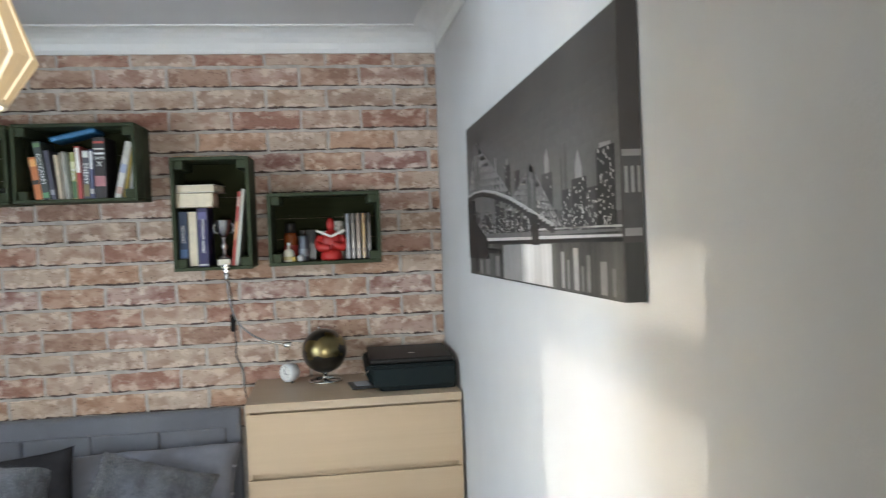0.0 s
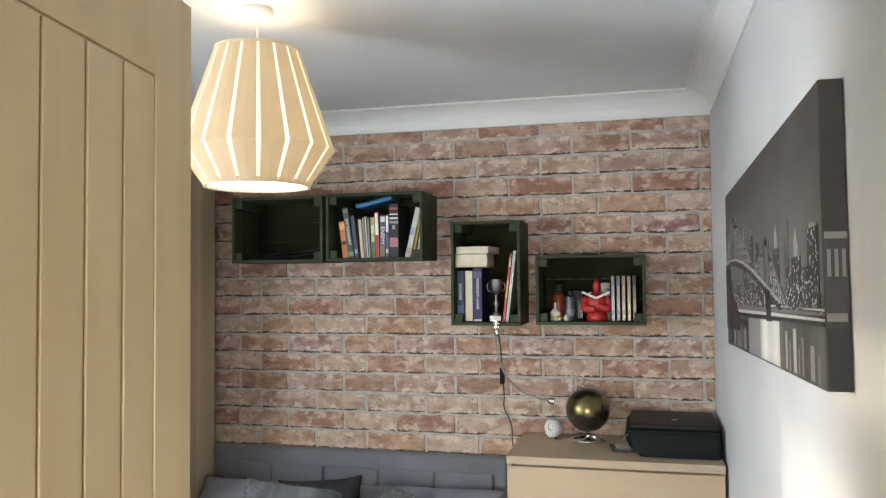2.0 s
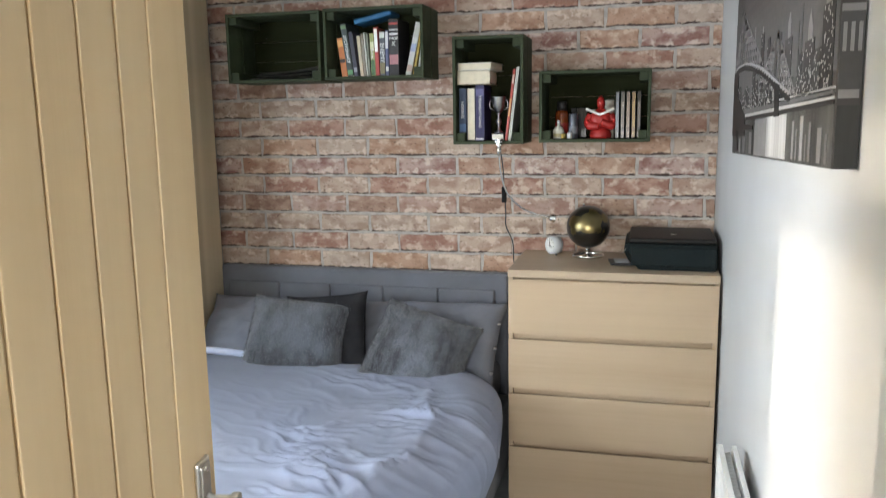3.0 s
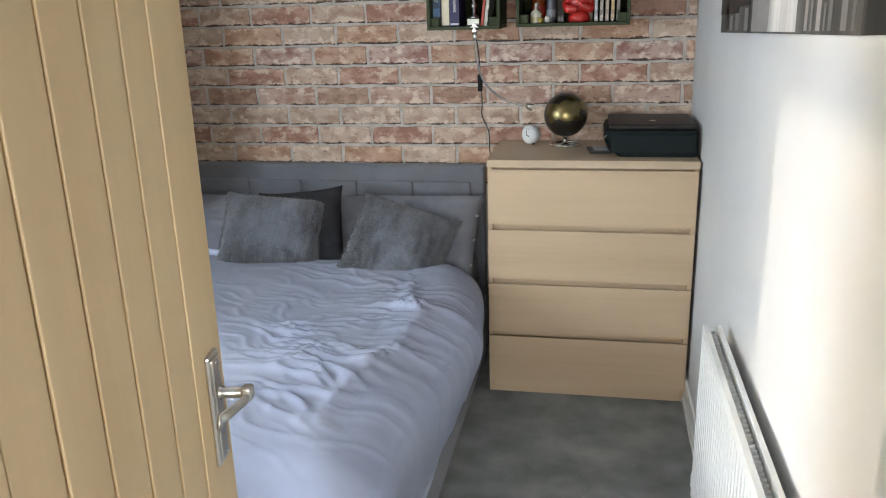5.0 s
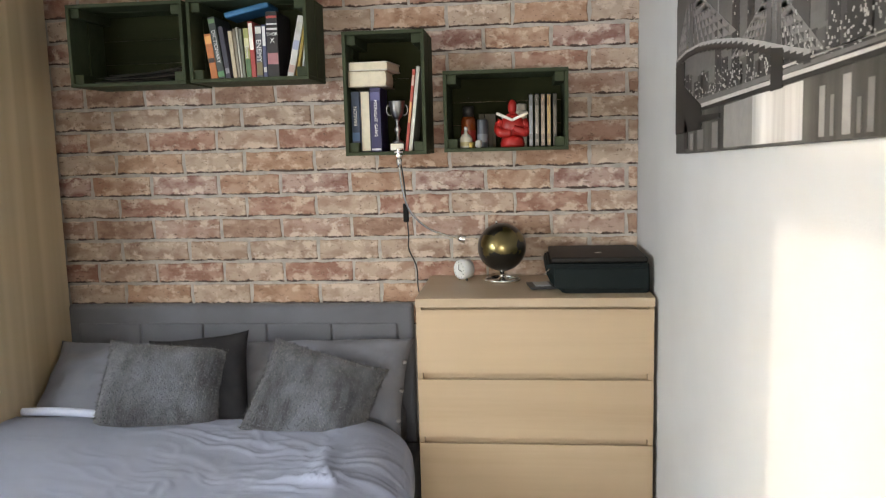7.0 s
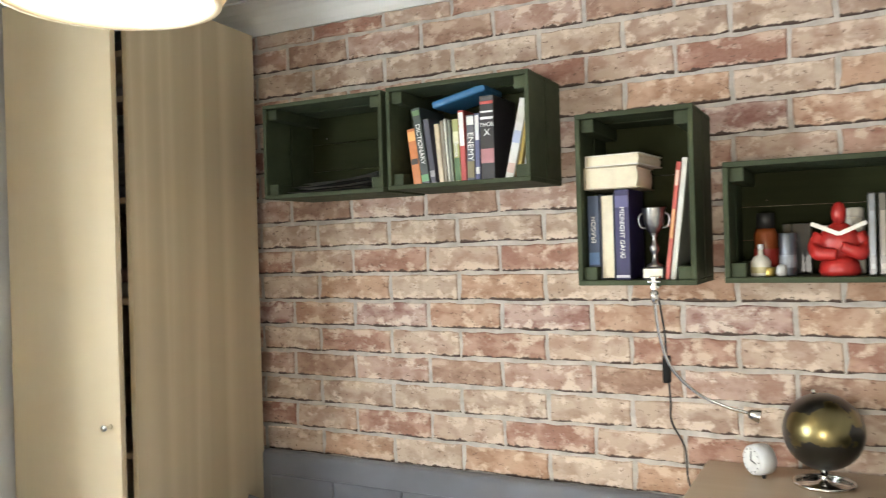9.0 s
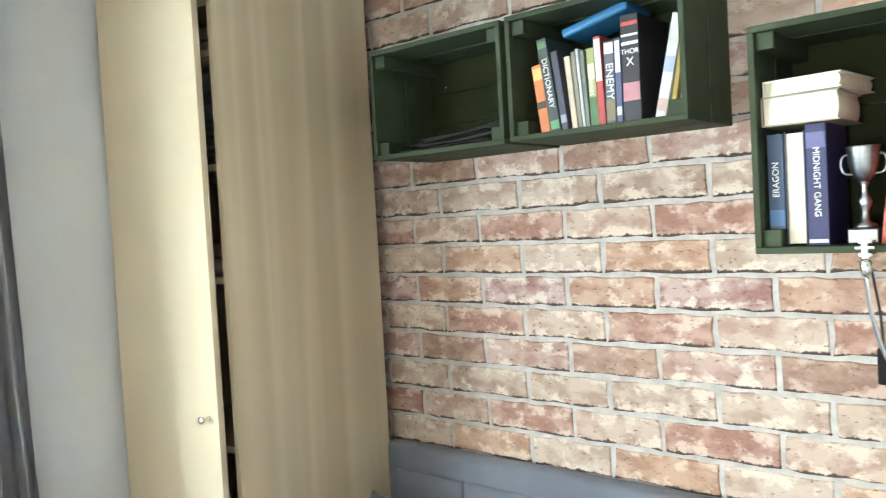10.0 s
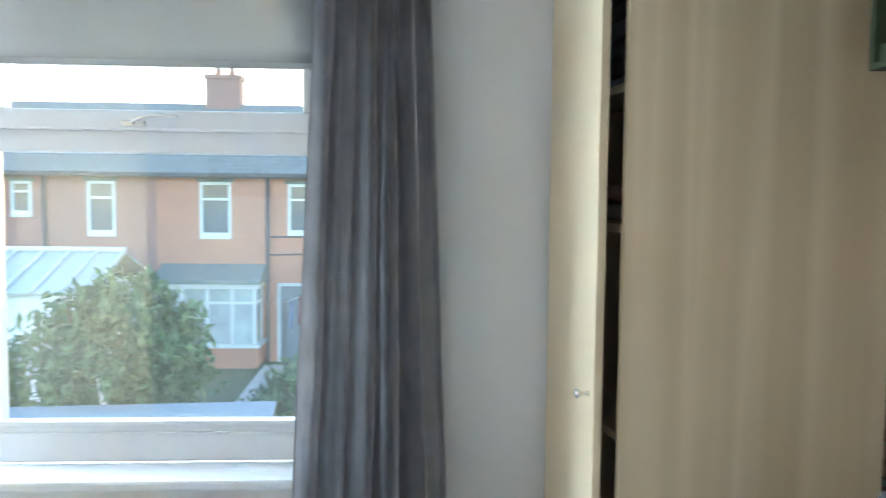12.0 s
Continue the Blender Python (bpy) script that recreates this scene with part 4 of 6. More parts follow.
# trophy
M_PEWTER = plain("worn_silver_plate", (0.36, 0.36, 0.36), 0.30, 1.0, vary=0.2, scale=60)
tr = thing("trophy", pose(C3X + 0.186, -0.20, z0), "small silver trophy cup on a marble base", "trophy")
part("base", box(-0.026, 0.026, -0.024, 0.024, 0, 0.030, 0.003), ink((0.03, 0.028, 0.03)), tr, "dark plinth")
part("plaque", box(-0.024, 0.024, -0.027, -0.0235, 0.004, 0.027, 0.001), ink((0.75, 0.72, 0.62)), tr, "cream label plate")
part("stem", shifted(lathe([(0.021, 0), (0.02, 0.006), (0.008, 0.012), (0.006, 0.03), (0.010, 0.04), (0.013, 0.05), (0.007, 0.06), (0.005, 0.075), (0.010, 0.085)], 24), Matrix.Translation((0, 0, 0.030))), M_PEWTER, tr, "", True)
part("cup", shifted(lathe([(0.006, 0), (0.017, 0.012), (0.025, 0.032), (0.029, 0.066), (0.030, 0.070), (0.028, 0.070), (0.024, 0.034), (0.010, 0.014), (0.0, 0.012)], 28), Matrix.Translation((0, 0, 0.112))), M_PEWTER, tr, "", True)
for s in (-1, 1):
    part("handle", tube(curve_pts([(s * 0.020, 0, 0.130), (s * 0.033, 0, 0.133), (s * 0.039, 0, 0.148), (s * 0.036, 0, 0.163), (s * 0.028, 0, 0.168)]), 0.0022, 8), M_PEWTER, tr, "", True)
book(pose(C3X + 0.215, yb + 0.0, z0, 0, 7, 0), 0.010, 0.295, 0.16, (0.48, 0.07, 0.05), "thin tall red annual leaning to the side", bars=((0.35, 0.6, (0.62, 0.30, 0.12)), (0.8, 0.93, (0.7, 0.5, 0.4))))
book(pose(C3X + 0.227, yb + 0.004, z0, 0, 7, 0), 0.013, 0.305, 0.17, (0.60, 0.60, 0.54), "thin tall pale annual leaning to the side")

# the fourth crate: figurine, bottles, film cases
z0 = 1.489 + 0.0135
M_RED = plain("red_painted_resin", (0.42, 0.022, 0.018), 0.4, vary=0.15, scale=25)
fig = bmesh.new()
join(fig, shifted(lathe([(0.050, 0.0), (0.054, 0.010), (0.050, 0.024), (0.042, 0.036), (0.0, 0.04)], 24), Matrix.Translation((0, 0, 0))))
join(fig, shifted(lathe([(0.034, 0.025), (0.050, 0.05), (0.056, 0.07), (0.048, 0.088), (0.026, 0.104), (0.014, 0.11), (0.0, 0.112)], 24), Matrix.Scale(0.7, 4, (0, 1, 0))))
b = bmesh.new()
bmesh.ops.create_uvsphere(b, u_segments=20, v_segments=14, radius=0.021)
join(fig, shifted(b, Matrix.Translation((0, -0.006, 0.128)) @ Matrix.Diagonal((0.92, 1.0, 1.2, 1))))
for s in (-1, 1):
    tube(curve_pts([(s * 0.050, 0, 0.080), (s * 0.064, -0.012, 0.058), (s * 0.050, -0.036, 0.046), (s * 0.006, -0.045, 0.052 + 0.008 * s)]), [0.019, 0.019, 0.018, 0.018, 0.018, 0.018, 0.017, 0.017, 0.017, 0.017, 0.016, 0.016, 0.016, 0.016, 0.016, 0.016, 0.015, 0.015, 0.014, 0.014, 0.014, 0.013, 0.013, 0.012, 0.011], 12, bm=fig)
fo = part("figurine", fig, M_RED, None, "", True)
fo.matrix_world = pose(C4X + 0.245, -0.17, z0) @ Matrix.Diagonal((0.83, 0.9, 1.12, 1))
tagged(fo, "red resin bust figurine on a round base", "figurine")
for s in (-1, 1):
    blade = thing("toy_blade", pose(C4X + 0.245, -0.228, z0 + 0.096, 0, -24 * s, 0), "small white toy blade crossed before the figurine", "toy blade", "toy blades")
    part("blade", box(0.0 if s > 0 else -0.062, 0.062 if s > 0 else 0.0, -0.003, 0.003, -0.005, 0.005, 0.002), ink((0.75, 0.72, 0.66)), blade)

M_AMBER = plain("amber_lacquer", (0.24, 0.055, 0.014), 0.15, vary=0.2, coat=0.5)
M_CLEAR = glass("clear_bottle_glass", (0.85, 0.85, 0.80), 0.06)


def bottle(m, prof, material, label, cap=None, capcol=(0.02, 0.02, 0.02), band=None):
    bo = thing("bottle", m, label, "bottle", "small bottles")
    part("body", lathe(prof, 28), material, bo, "", True)
    if cap:
        part("cap", shifted(lathe([(cap[0], 0), (cap[0], cap[1]), (cap[0] * 0.8, cap[1] + 0.003), (0, cap[1] + 0.003)], 20), Matrix.Translation((0, 0, prof[-1][1]))), ink(capcol), bo, "", True)
    if band:
        part("label_band", lathe([(band[0], band[1]), (band[0], band[2])], 28, close=True), ink(band[3]), bo, "", True)
    return bo


bottle(pose(C4X + 0.080, -0.115, z0), [(0.026, 0), (0.028, 0.004), (0.028, 0.10), (0.024, 0.115)], M_AMBER, "round amber glass bottle with black cap", (0.021, 0.036), band=(0.0285, 0.02, 0.065, (0.35, 0.03, 0.02)))
bottle(pose(C4X + 0.075, -0.195, z0), [(0.021, 0), (0.023, 0.004), (0.023, 0.034), (0.016, 0.046), (0.006, 0.052), (0.006, 0.064)], plain("cream_ceramic", (0.55, 0.52, 0.44), 0.4), "small cream round bottle with silver stopper", (0.006, 0.01), (0.6, 0.6, 0.6), band=(0.0235, 0.008, 0.022, (0.40, 0.34, 0.18)))
bottle(pose(C4X + 0.093, -0.20, z0), [(0.014, 0), (0.015, 0.003), (0.015, 0.018), (0.013, 0.021)], plain("gold_tin", (0.45, 0.33, 0.10), 0.35, 0.8), "tiny gold tin beside a bottle")
bottle(pose(C4X + 0.135, -0.185, z0), [(0.018, 0), (0.019, 0.003), (0.019, 0.098), (0.018, 0.102)], plain("grey_can", (0.09, 0.10, 0.12), 0.35, 0.5), "slim blue grey can of deodorant", band=(0.0194, 0.02, 0.05, (0.20, 0.215, 0.24)))
bottle(pose(C4X + 0.122, -0.215, z0), [(0.008, 0), (0.012, 0.006), (0.011, 0.022), (0.006, 0.028)], plain("pale_tin", (0.50, 0.50, 0.48), 0.4), "tiny pale rounded pot")
for x, w_ in ((0.118, 0.020), (0.140, 0.028), (0.168, 0.014)):
    bx = thing("box", pose(C4X + x, -0.10, z0), "narrow black carton standing at the back", "carton", "black cartons")
    part("carton", box(0, w_, 0, 0.05, 0, 0.125, 0.001), ink((0.007, 0.007, 0.008), 0.6), bx)
bottle(pose(C4X + 0.278, -0.115, z0), [(0.020, 0), (0.021, 0.004), (0.021, 0.125), (0.019, 0.135)], ink((0.72, 0.68, 0.60)), "tall pale can behind the figurine", (0.019, 0.02), (0.70, 0.66, 0.58), band=(0.0214, 0.075, 0.10, (0.05, 0.05, 0.05)))
bx = thing("box", pose(C4X + 0.205, -0.09, z0), "small white carton behind the figurine", "carton")
part("carton", box(0, 0.03, 0, 0.03, 0, 0.118, 0.001), ink((0.62, 0.62, 0.58)), bx)
FILM = [((0.07, 0.09, 0.12), (0.30, 0.35, 0.42)), ((0.025, 0.022, 0.02), (0.42, 0.36, 0.30)), ((0.16, 0.10, 0.07), (0.45, 0.33, 0.25)), ((0.22, 0.11, 0.02), (0.70, 0.45, 0.12)), ((0.02, 0.02, 0.02), (0.12, 0.08, 0.06))]
for k, (c0, c1) in enumerate(FILM):
    fc = thing("film_case", pose(C4X + 0.305 + 0.0215 * k, -0.20 + 0.003 * (k % 2), z0), "slim plastic film case with printed spine", "film case", "film cases")
    cs = part("case", box(0, 0.0148, 0, 0.135, 0, 0.188, 0.0025), M_BLACK, fc)
    part("paper_spine", box(0.0012, 0.0136, -0.0006, 0.001, 0.003, 0.185), ink(c0, 0.3), cs)
    for q0, q1 in ((0.08, 0.14), (0.24, 0.78)):
        part("print_bar", box(0.0022, 0.0126, -0.001, -0.0004, 0.188 * q0, 0.188 * q1), ink(tuple(0.42 * x * (0.6 + 1.2 * q0) + 0.6 * y for x, y in zip(c1, c0)), 0.3), cs)

# ---- clip lamp and cable ----
cl = thing("clip_lamp", pose(-0.885, -0.262, 1.487), "chrome clip-on reading lamp with a curved neck", "lamp")
b = box(-0.011, 0.011, -0.008, 0.024, -0.010, -0.003, 0.002)
box(-0.011, 0.011, -0.008, 0.024, 0.014, 0.020, 0.002, bm=b)
box(-0.005, 0.005, -0.013, -0.006, -0.024, 0.020, 0.002, bm=b)
box(-0.016, 0.016, -0.014, -0.009, 0.004, 0.010, 0.002, bm=b)
part("clip", b, M_CHROME, cl, "chrome spring clip")
part("swivel", shifted(lathe([(0.006, -0.045), (0.010, -0.035), (0.011, -0.02), (0.006, -0.012)], 16), Matrix.Translation((0, -0.012, 0))), M_CHROME, cl, "", True)
part("neck", tube(curve_pts([(0, -0.012, -0.045), (0.006, 0.0, -0.12), (0.028, 0.02, -0.205), (0.085, 0.04, -0.27), (0.155, 0.05, -0.303), (0.20, 0.05, -0.313)], 10), 0.0042, 10), M_CHROME, cl, "", True)
part("head", shifted(lathe([(0.005, 0), (0.012, 0.008), (0.017, 0.03), (0.0165, 0.031), (0.0, 0.029)], 20), Matrix.Translation((0.20, 0.05, -0.313)) @ pose(0, 0, 0, 0, 104, 0)), M_CHROME, cl, "", True)
b = tube(curve_pts([(0.0, 0.02, -0.02), (0.006, 0.06, -0.12), (0.008, 0.07, -0.2), (0.014, 0.075, -0.30), (0.010, 0.10, -0.36), (0.03, 0.16, -0.44), (0.028, 0.20, -0.53), (0.045, 0.232, -0.62), (0.06, 0.247, -0.72)], 8), 0.0026, 8)
part("cable", b, M_BLACK, cl, "thin black flex", True)
part("cable_switch", box(-0.003, 0.017, 0.062, 0.082, -0.255, -0.185, 0.006, seg=3), plain("switch_plastic", (0.006, 0.006, 0.006), 0.6, spec=0.2), cl, "black inline switch", True)

# ---- globe ----
def globe_mat():
    m, nt, p = node_mat("black_and_gold_globe")
    tc = nt.nodes.new("ShaderNodeTexCoord")
    n = nt.nodes.new("ShaderNodeTexNoise")
    n.inputs["Scale"].default_value, n.inputs["Detail"].default_value, n.inputs["Roughness"].default_value = 6.5, 7, 0.52
    mp = nt.nodes.new("ShaderNodeMapping")
    mp.inputs["Location"].default_value = (0.31, 0.12, 0.23)
    nt.links.new(tc.outputs["Object"], mp.inputs["Vector"])
    nt.links.new(mp.outputs["Vector"], n.inputs["Vector"])
    mask = ramp(nt, n.outputs["Fac"], [(0.515, (0, 0, 0)), (0.53, (1, 1, 1))])
    nt.links.new(mix(nt, mask, (0.010, 0.009, 0.007), (0.21, 0.17, 0.075)), p.inputs["Base Color"])
    rr = nt.nodes.new("ShaderNodeMapRange")
    nt.links.new(mask, rr.inputs["Value"])
    nt.links.new(rr.outputs["Result"], p.inputs["Metallic"])
    p.inputs["Roughness"].default_value = 0.30
    p.inputs["Coat Weight"].default_value = 0.4
    return m


gl = thing("globe", pose(-0.523, -0.150, 1.0), "black and gold desk globe on a chrome ring stand", "globe")
b = bmesh.new()
bmesh.ops.create_uvsphere(b, u_segments=48, v_segments=28, radius=0.091)
part("sphere", shifted(b, Matrix.Translation((0, 0, 0.129)) @ pose(0, 0, 0, 20, 12, 0)), globe_mat(), gl, "", True)
part("ring_base", lathe([(0.066 + 0.005 * math.cos(a), 0.006 + 0.005 * math.sin(a)) for a in [k * math.pi / 4 for k in range(9)]], 40, close=True), M_CHROME, gl, "", True)
part("stem", shifted(lathe([(0.064, 0), (0.062, 0.003), (0.02, 0.006), (0.010, 0.012), (0.007, 0.022), (0.010, 0.036), (0.014, 0.041), (0.0, 0.043)], 28), Matrix.Translation((0, 0, 0.001))), M_CHROME, gl, "", True)
part("pin", shifted(lathe([(0.005, 0), (0.005, 0.012), (0.0, 0.014)], 12), Matrix.Translation((-0.018, 0, 0.216)) @ pose(0, 0, 0, 0, -12, 0)), M_CHROME, gl, "", True)

# ---- alarm clock ----
ck = thing("alarm_clock", pose(-0.672, -0.13, 1.0, 0, 0, -46), "small round white alarm clock", "clock")
b = shifted(lathe([(0.030, 0.0), (0.037, 0.004), (0.039, 0.02), (0.037, 0.045), (0.0, 0.047)], 32), pose(0, -0.02, 0.042, -90, 0, 0))
part("case", b, plain("white_plastic", (0.70, 0.72, 0.74), 0.3), ck, "", True)
part("face", shifted(lathe([(0.033, 0), (0.033, 0.001), (0, 0.0012)], 32), pose(0, -0.0195, 0.042, 90, 0, 0)), ink((0.78, 0.78, 0.76)), ck)
b = box(-0.0012, 0.0012, -0.0225, -0.0212, 0.040, 0.064)
join(b, shifted(box(-0.0014, 0.0014, -0.0225, -0.0212, -0.002, 0.018), Matrix.Translation((0, 0, 0.042)) @ pose(0, 0, 0, 0, 105, 0)))
for k in range(12):
    join(b, shifted(box(-0.0008, 0.0008, -0.0222, -0.0212, 0.027, 0.031), Matrix.Translation((0, 0, 0.042)) @ pose(0, 0, 0, 0, 30 * k, 0)))
part("clock_hands_and_marks", b, M_BLACK, ck)
for s in (-1, 1):
    part("foot", shifted(lathe([(0.004, 0), (0.006, 0.008)], 12), Matrix.Translation((s * 0.02, 0.0, 0))), M_BLACK, ck)

# ---- printer ----
pr = thing("printer", pose(-0.188, -0.235, 1.0), "black all-in-one inkjet printer with its lid closed", "printer")
b = bmesh.new()
prof = [(-0.130, 0.010), (-0.158, 0.03), (-0.180, 0.072), (-0.172, 0.102), (0.172, 0.102), (0.176, 0.015), (0.165, 0.0), (-0.12, 0.0)]
fr = [b.verts.new((x * 0.92 + 0.006, -0.185, z)) for x, z in prof]
mi = [b.verts.new((x, -0.165, z)) for x, z in prof]
bk_ = [b.verts.new((x, 0.15, z)) for x, z in prof]
b.faces.new(fr)
b.faces.new(bk_[::-1])
for p_, q_ in ((fr, mi), (mi, bk_)):
    for i in range(len(prof)):
        j = (i + 1) % len(prof)
        b.faces.new((p_[i], q_[i], q_[j], p_[j]))
bmesh.ops.bevel(b, geom=[e for e in b.edges if e.calc_length() > 0.05], offset=0.006, segments=2, affect="EDGES")
part("body", b, plain("slate_black_plastic", (0.004, 0.009, 0.010), 0.6, vary=0.1, scale=30, spec=0.18), pr, "", False)
part("lid", box(-0.160, 0.166, -0.176, 0.15, 0.1035, 0.124, 0.009, seg=4), M_BLACK_MATT, pr, "textured scanner lid", True)
part("lid_badge", shifted(lathe([(0.012, 0), (0.012, 0.0012), (0, 0.0015)], 20), Matrix.Translation((0.01, -0.06, 0.1235)) @ Matrix.Scale(0.6, 4, (0, 1, 0))), M_SATIN, pr)
part("front_panel", box(-0.15, 0.165, -0.191, -0.184, 0.018, 0.088, 0.003), plain("slate_front", (0.006, 0.012, 0.013), 0.6, vary=0.1, spec=0.18), pr)
tray = part("paper_tray", shifted(box(-0.245, -0.155, -0.10, 0.02, 0.004, 0.012, 0.003), pose(0, 0, 0, 0, 0, 8)), M_BLACK, pr, "black side tray")
part("card", shifted(box(-0.225, -0.17, -0.08, 0.005, 0.0125, 0.0145, 0.001), pose(0, 0, 0, 0, 0, 8)), ink((0.45, 0.47, 0.50)), tray, "grey control panel")
part("accent_strip", shifted(box(-0.001, 0.001, -0.003, 0.003, -0.022, 0.022, 0.0008), Matrix.Translation((-0.172, -0.172, 0.078)) @ pose(0, 0, 0, 0, 40, 0)), M_CHROME, pr, "bright edge strip")

# ---- canvas picture ----
def canvas_mat(dark, light, scale=30, stretch=(1, 1, 1)):
    m, nt, p = node_mat("printed_canvas")
    nt.links.new(ramp(nt, tex(nt, scale, 5, stretch), [(0.35, dark), (0.65, light)]), p.inputs["Base Color"])
    p.inputs["Roughness"].default_value = 0.65
    bump(nt, p, tex(nt, 700, 2), 0.15, 0.002)
    return m


PY0, PY1, PZ0, PZ1, PT = -1.350, 0.0, 0.0, 0.455, 0.036
pic = thing("canvas_picture", pose(0, -0.950, 1.478, -1.75), "black and white night skyline and bridge canvas print", "picture")
M_SKY1 = canvas_mat((0.050, 0.044, 0.041), (0.064, 0.057, 0.053), 4)
part("canvas", box(-PT, -0.002, PY0, PY1, PZ0, PZ1, 0.002), M_SKY1, pic, "dark grey night sky canvas")
XF = -PT


def strip(name, y0, y1, z0, z1, mat_, lift=0.0012):
    """A printed patch on the canvas; y measured along the picture from its far end, z up from its lower edge."""
    return part(name, box(XF - lift, XF + 0.001, PY1 - y1, PY1 - y0, PZ0 + z0, PZ0 + z1), mat_, pic)


def grey_ink(v):
    return ink((v, v * 0.955, v * 0.93), 0.65)


def printed(name, pieces, material, lift):
    """One printed layer: flat patches (y0, y1, z0, z1 at y0, z1 at y1) a hair above the canvas."""
    b = bmesh.new()
    for y0, y1, z0, za, zb_ in pieces:
        prism_pts = [(y0, z0), (y1, z0), (y1, zb_), (y0, za)]
        fr_ = [b.verts.new((XF - lift, PY1 - y, z)) for y, z in prism_pts]
        bk2 = [b.verts.new((XF + 0.0002, PY1 - y, z)) for y, z in prism_pts]
        b.faces.new(fr_)
        for i in range(4):
            b.faces.new((fr_[i], bk2[i], bk2[(i + 1) % 4], fr_[(i + 1) % 4]))
    return part(name, b, material, pic)


LP = -PY0 - 0.002
for k in range(12):          # the sky pales towards the horizon
    strip("printed_sky", 0.0, LP, 0.14 + 0.020 * k, 0.14 + 0.020 * (k + 1), grey_ink(round(0.125 - 0.0058 * k, 4)), 0.0004)
M_WATER = canvas_mat((0.022, 0.022, 0.020), (0.085, 0.082, 0.076), 9, (1, 1.6, 0.12))
strip("printed_water", 0.0, LP, 0.0, 0.095, M_WATER, 0.0006)
rnd = random.Random(11)
glints = []


def tower(y0, y1, top, v, lights, lift):
    printed("printed_tower", [(y0, y1, 0.105, top, top)], grey_ink(v), lift)
    for _ in range(lights):
        a, z_ = rnd.uniform(y0 + 0.002, y1 - 0.006), rnd.uniform(0.115, top - 0.006)
        glints.append((a, a + rnd.uniform(0.002, 0.0055), z_, z_ + rnd.uniform(0.002, 0.006)))


yy = 0.06
while yy < 1.30:             # the low blocks behind
    w_ = rnd.uniform(0.022, 0.055)
    tower(yy, min(yy + w_, LP), 0.115 + rnd.uniform(0.02, 0.075), rnd.choice((0.03, 0.04, 0.055, 0.075)), rnd.randint(3, 10), 0.0008 + 0.0001 * rnd.randint(0, 3))
    yy += w_ * rnd.uniform(0.6, 1.0)
for y0, y1, top, v, n in ((0.42, 0.47, 0.265, 0.035, 10), (0.555, 0.605, 0.285, 0.025, 16), (0.66, 0.70, 0.262, 0.022, 10), (0.90, 0.975, 0.232, 0.045, 18),
                          (1.045, 1.085, 0.190, 0.035, 12), (1.105, 1.185, 0.205, 0.03, 26), (1.18, 1.235, 0.178, 0.05, 16), (1.243, 1.325, 0.243, 0.020, 44)):
    tower(y0, y1, top, v, n, 0.0013)
for piece in [(0.438, 0.446, 0.265, 0.318, 0.318), (0.572, 0.588, 0.285, 0.300, 0.300), (0.925, 0.943, 0.232, 0.262, 0.280), (0.943, 0.957, 0.232, 0.280, 0.258),
                          (1.128, 1.145, 0.205, 0.228, 0.254), (1.145, 1.165, 0.205, 0.254, 0.222), (1.26, 1.31, 0.243, 0.251, 0.249)]:
    printed("printed_spire", [piece], grey_ink(0.24), 0.0012)
printed("printed_spire_shade", [(1.06, 1.075, 0.19, 0.275, 0.275), (1.035, 1.045, 0.16, 0.25, 0.25)], grey_ink(0.075), 0.0011)
for k in range(90):
    y_, z_ = rnd.uniform(0.10, 1.33), rnd.uniform(0.108, 0.150)
    glints.append((y_, y_ + rnd.uniform(0.002, 0.007), z_, z_ + 0.0025))
tagged(printed("printed_light", [(a, b_, c, d, d) for a, b_, c, d in glints], grey_ink(0.42), 0.0018), kind="stuff")
# shore with its lit promenade
printed("printed_shore", [(0.16, LP, 0.108, 0.122, 0.112)], grey_ink(0.13), 0.0019)
printed("printed_shore_light", [(0.84, LP, 0.118, 0.1225, 0.1145), (0.16, 0.80, 0.100, 0.1085, 0.1065), (0.80, LP, 0.100, 0.1075, 0.1035)], grey_ink(0.46), 0.0020)
printed("printed_shore_shade", [(0.16, LP, 0.092, 0.100, 0.098)], grey_ink(0.014), 0.0020)
# bridge: deck, lamps along it, piers, tower and stay cables
dk = [(0.0, 0.238), (0.12, 0.246), (0.28, 0.242), (0.44, 0.226), (0.60, 0.203), (0.74, 0.176), (0.87, 0.148), (0.985, 0.126)]
deck, lamps = [], []
for (a, za), (b_, zb_) in zip(dk, dk[1:]):
    n = 4
    for k in range(n):
        ya, yb_ = a + (b_ - a) * k / n, a + (b_ - a) * (k + 1) / n
        z0_, z1_ = za + (zb_ - za) * k / n, za + (zb_ - za) * (k + 1) / n
        deck.append((ya, yb_, min(z0_, z1_) - 0.014, z0_, z1_))
        lamps.append((ya, yb_, min(z0_, z1_) - 0.001, z0_ + 0.004, z1_ + 0.004))
printed("printed_deck", deck, grey_ink(0.022), 0.0022)
printed("printed_deck_light", lamps, grey_ink(0.34), 0.0024)
for pier in [(0.0, 0.11, 0.05, 0.225, 0.225), (0.11, 0.30, 0.05, 0.165, 0.105), (0.30, 0.47, 0.066, 0.082, 0.076), (0.805, 0.865, 0.088, 0.158, 0.150), (0.115, 0.15, 0.01, 0.09, 0.06)]:
    printed("printed_pier", [pier], grey_ink(0.012), 0.0025)
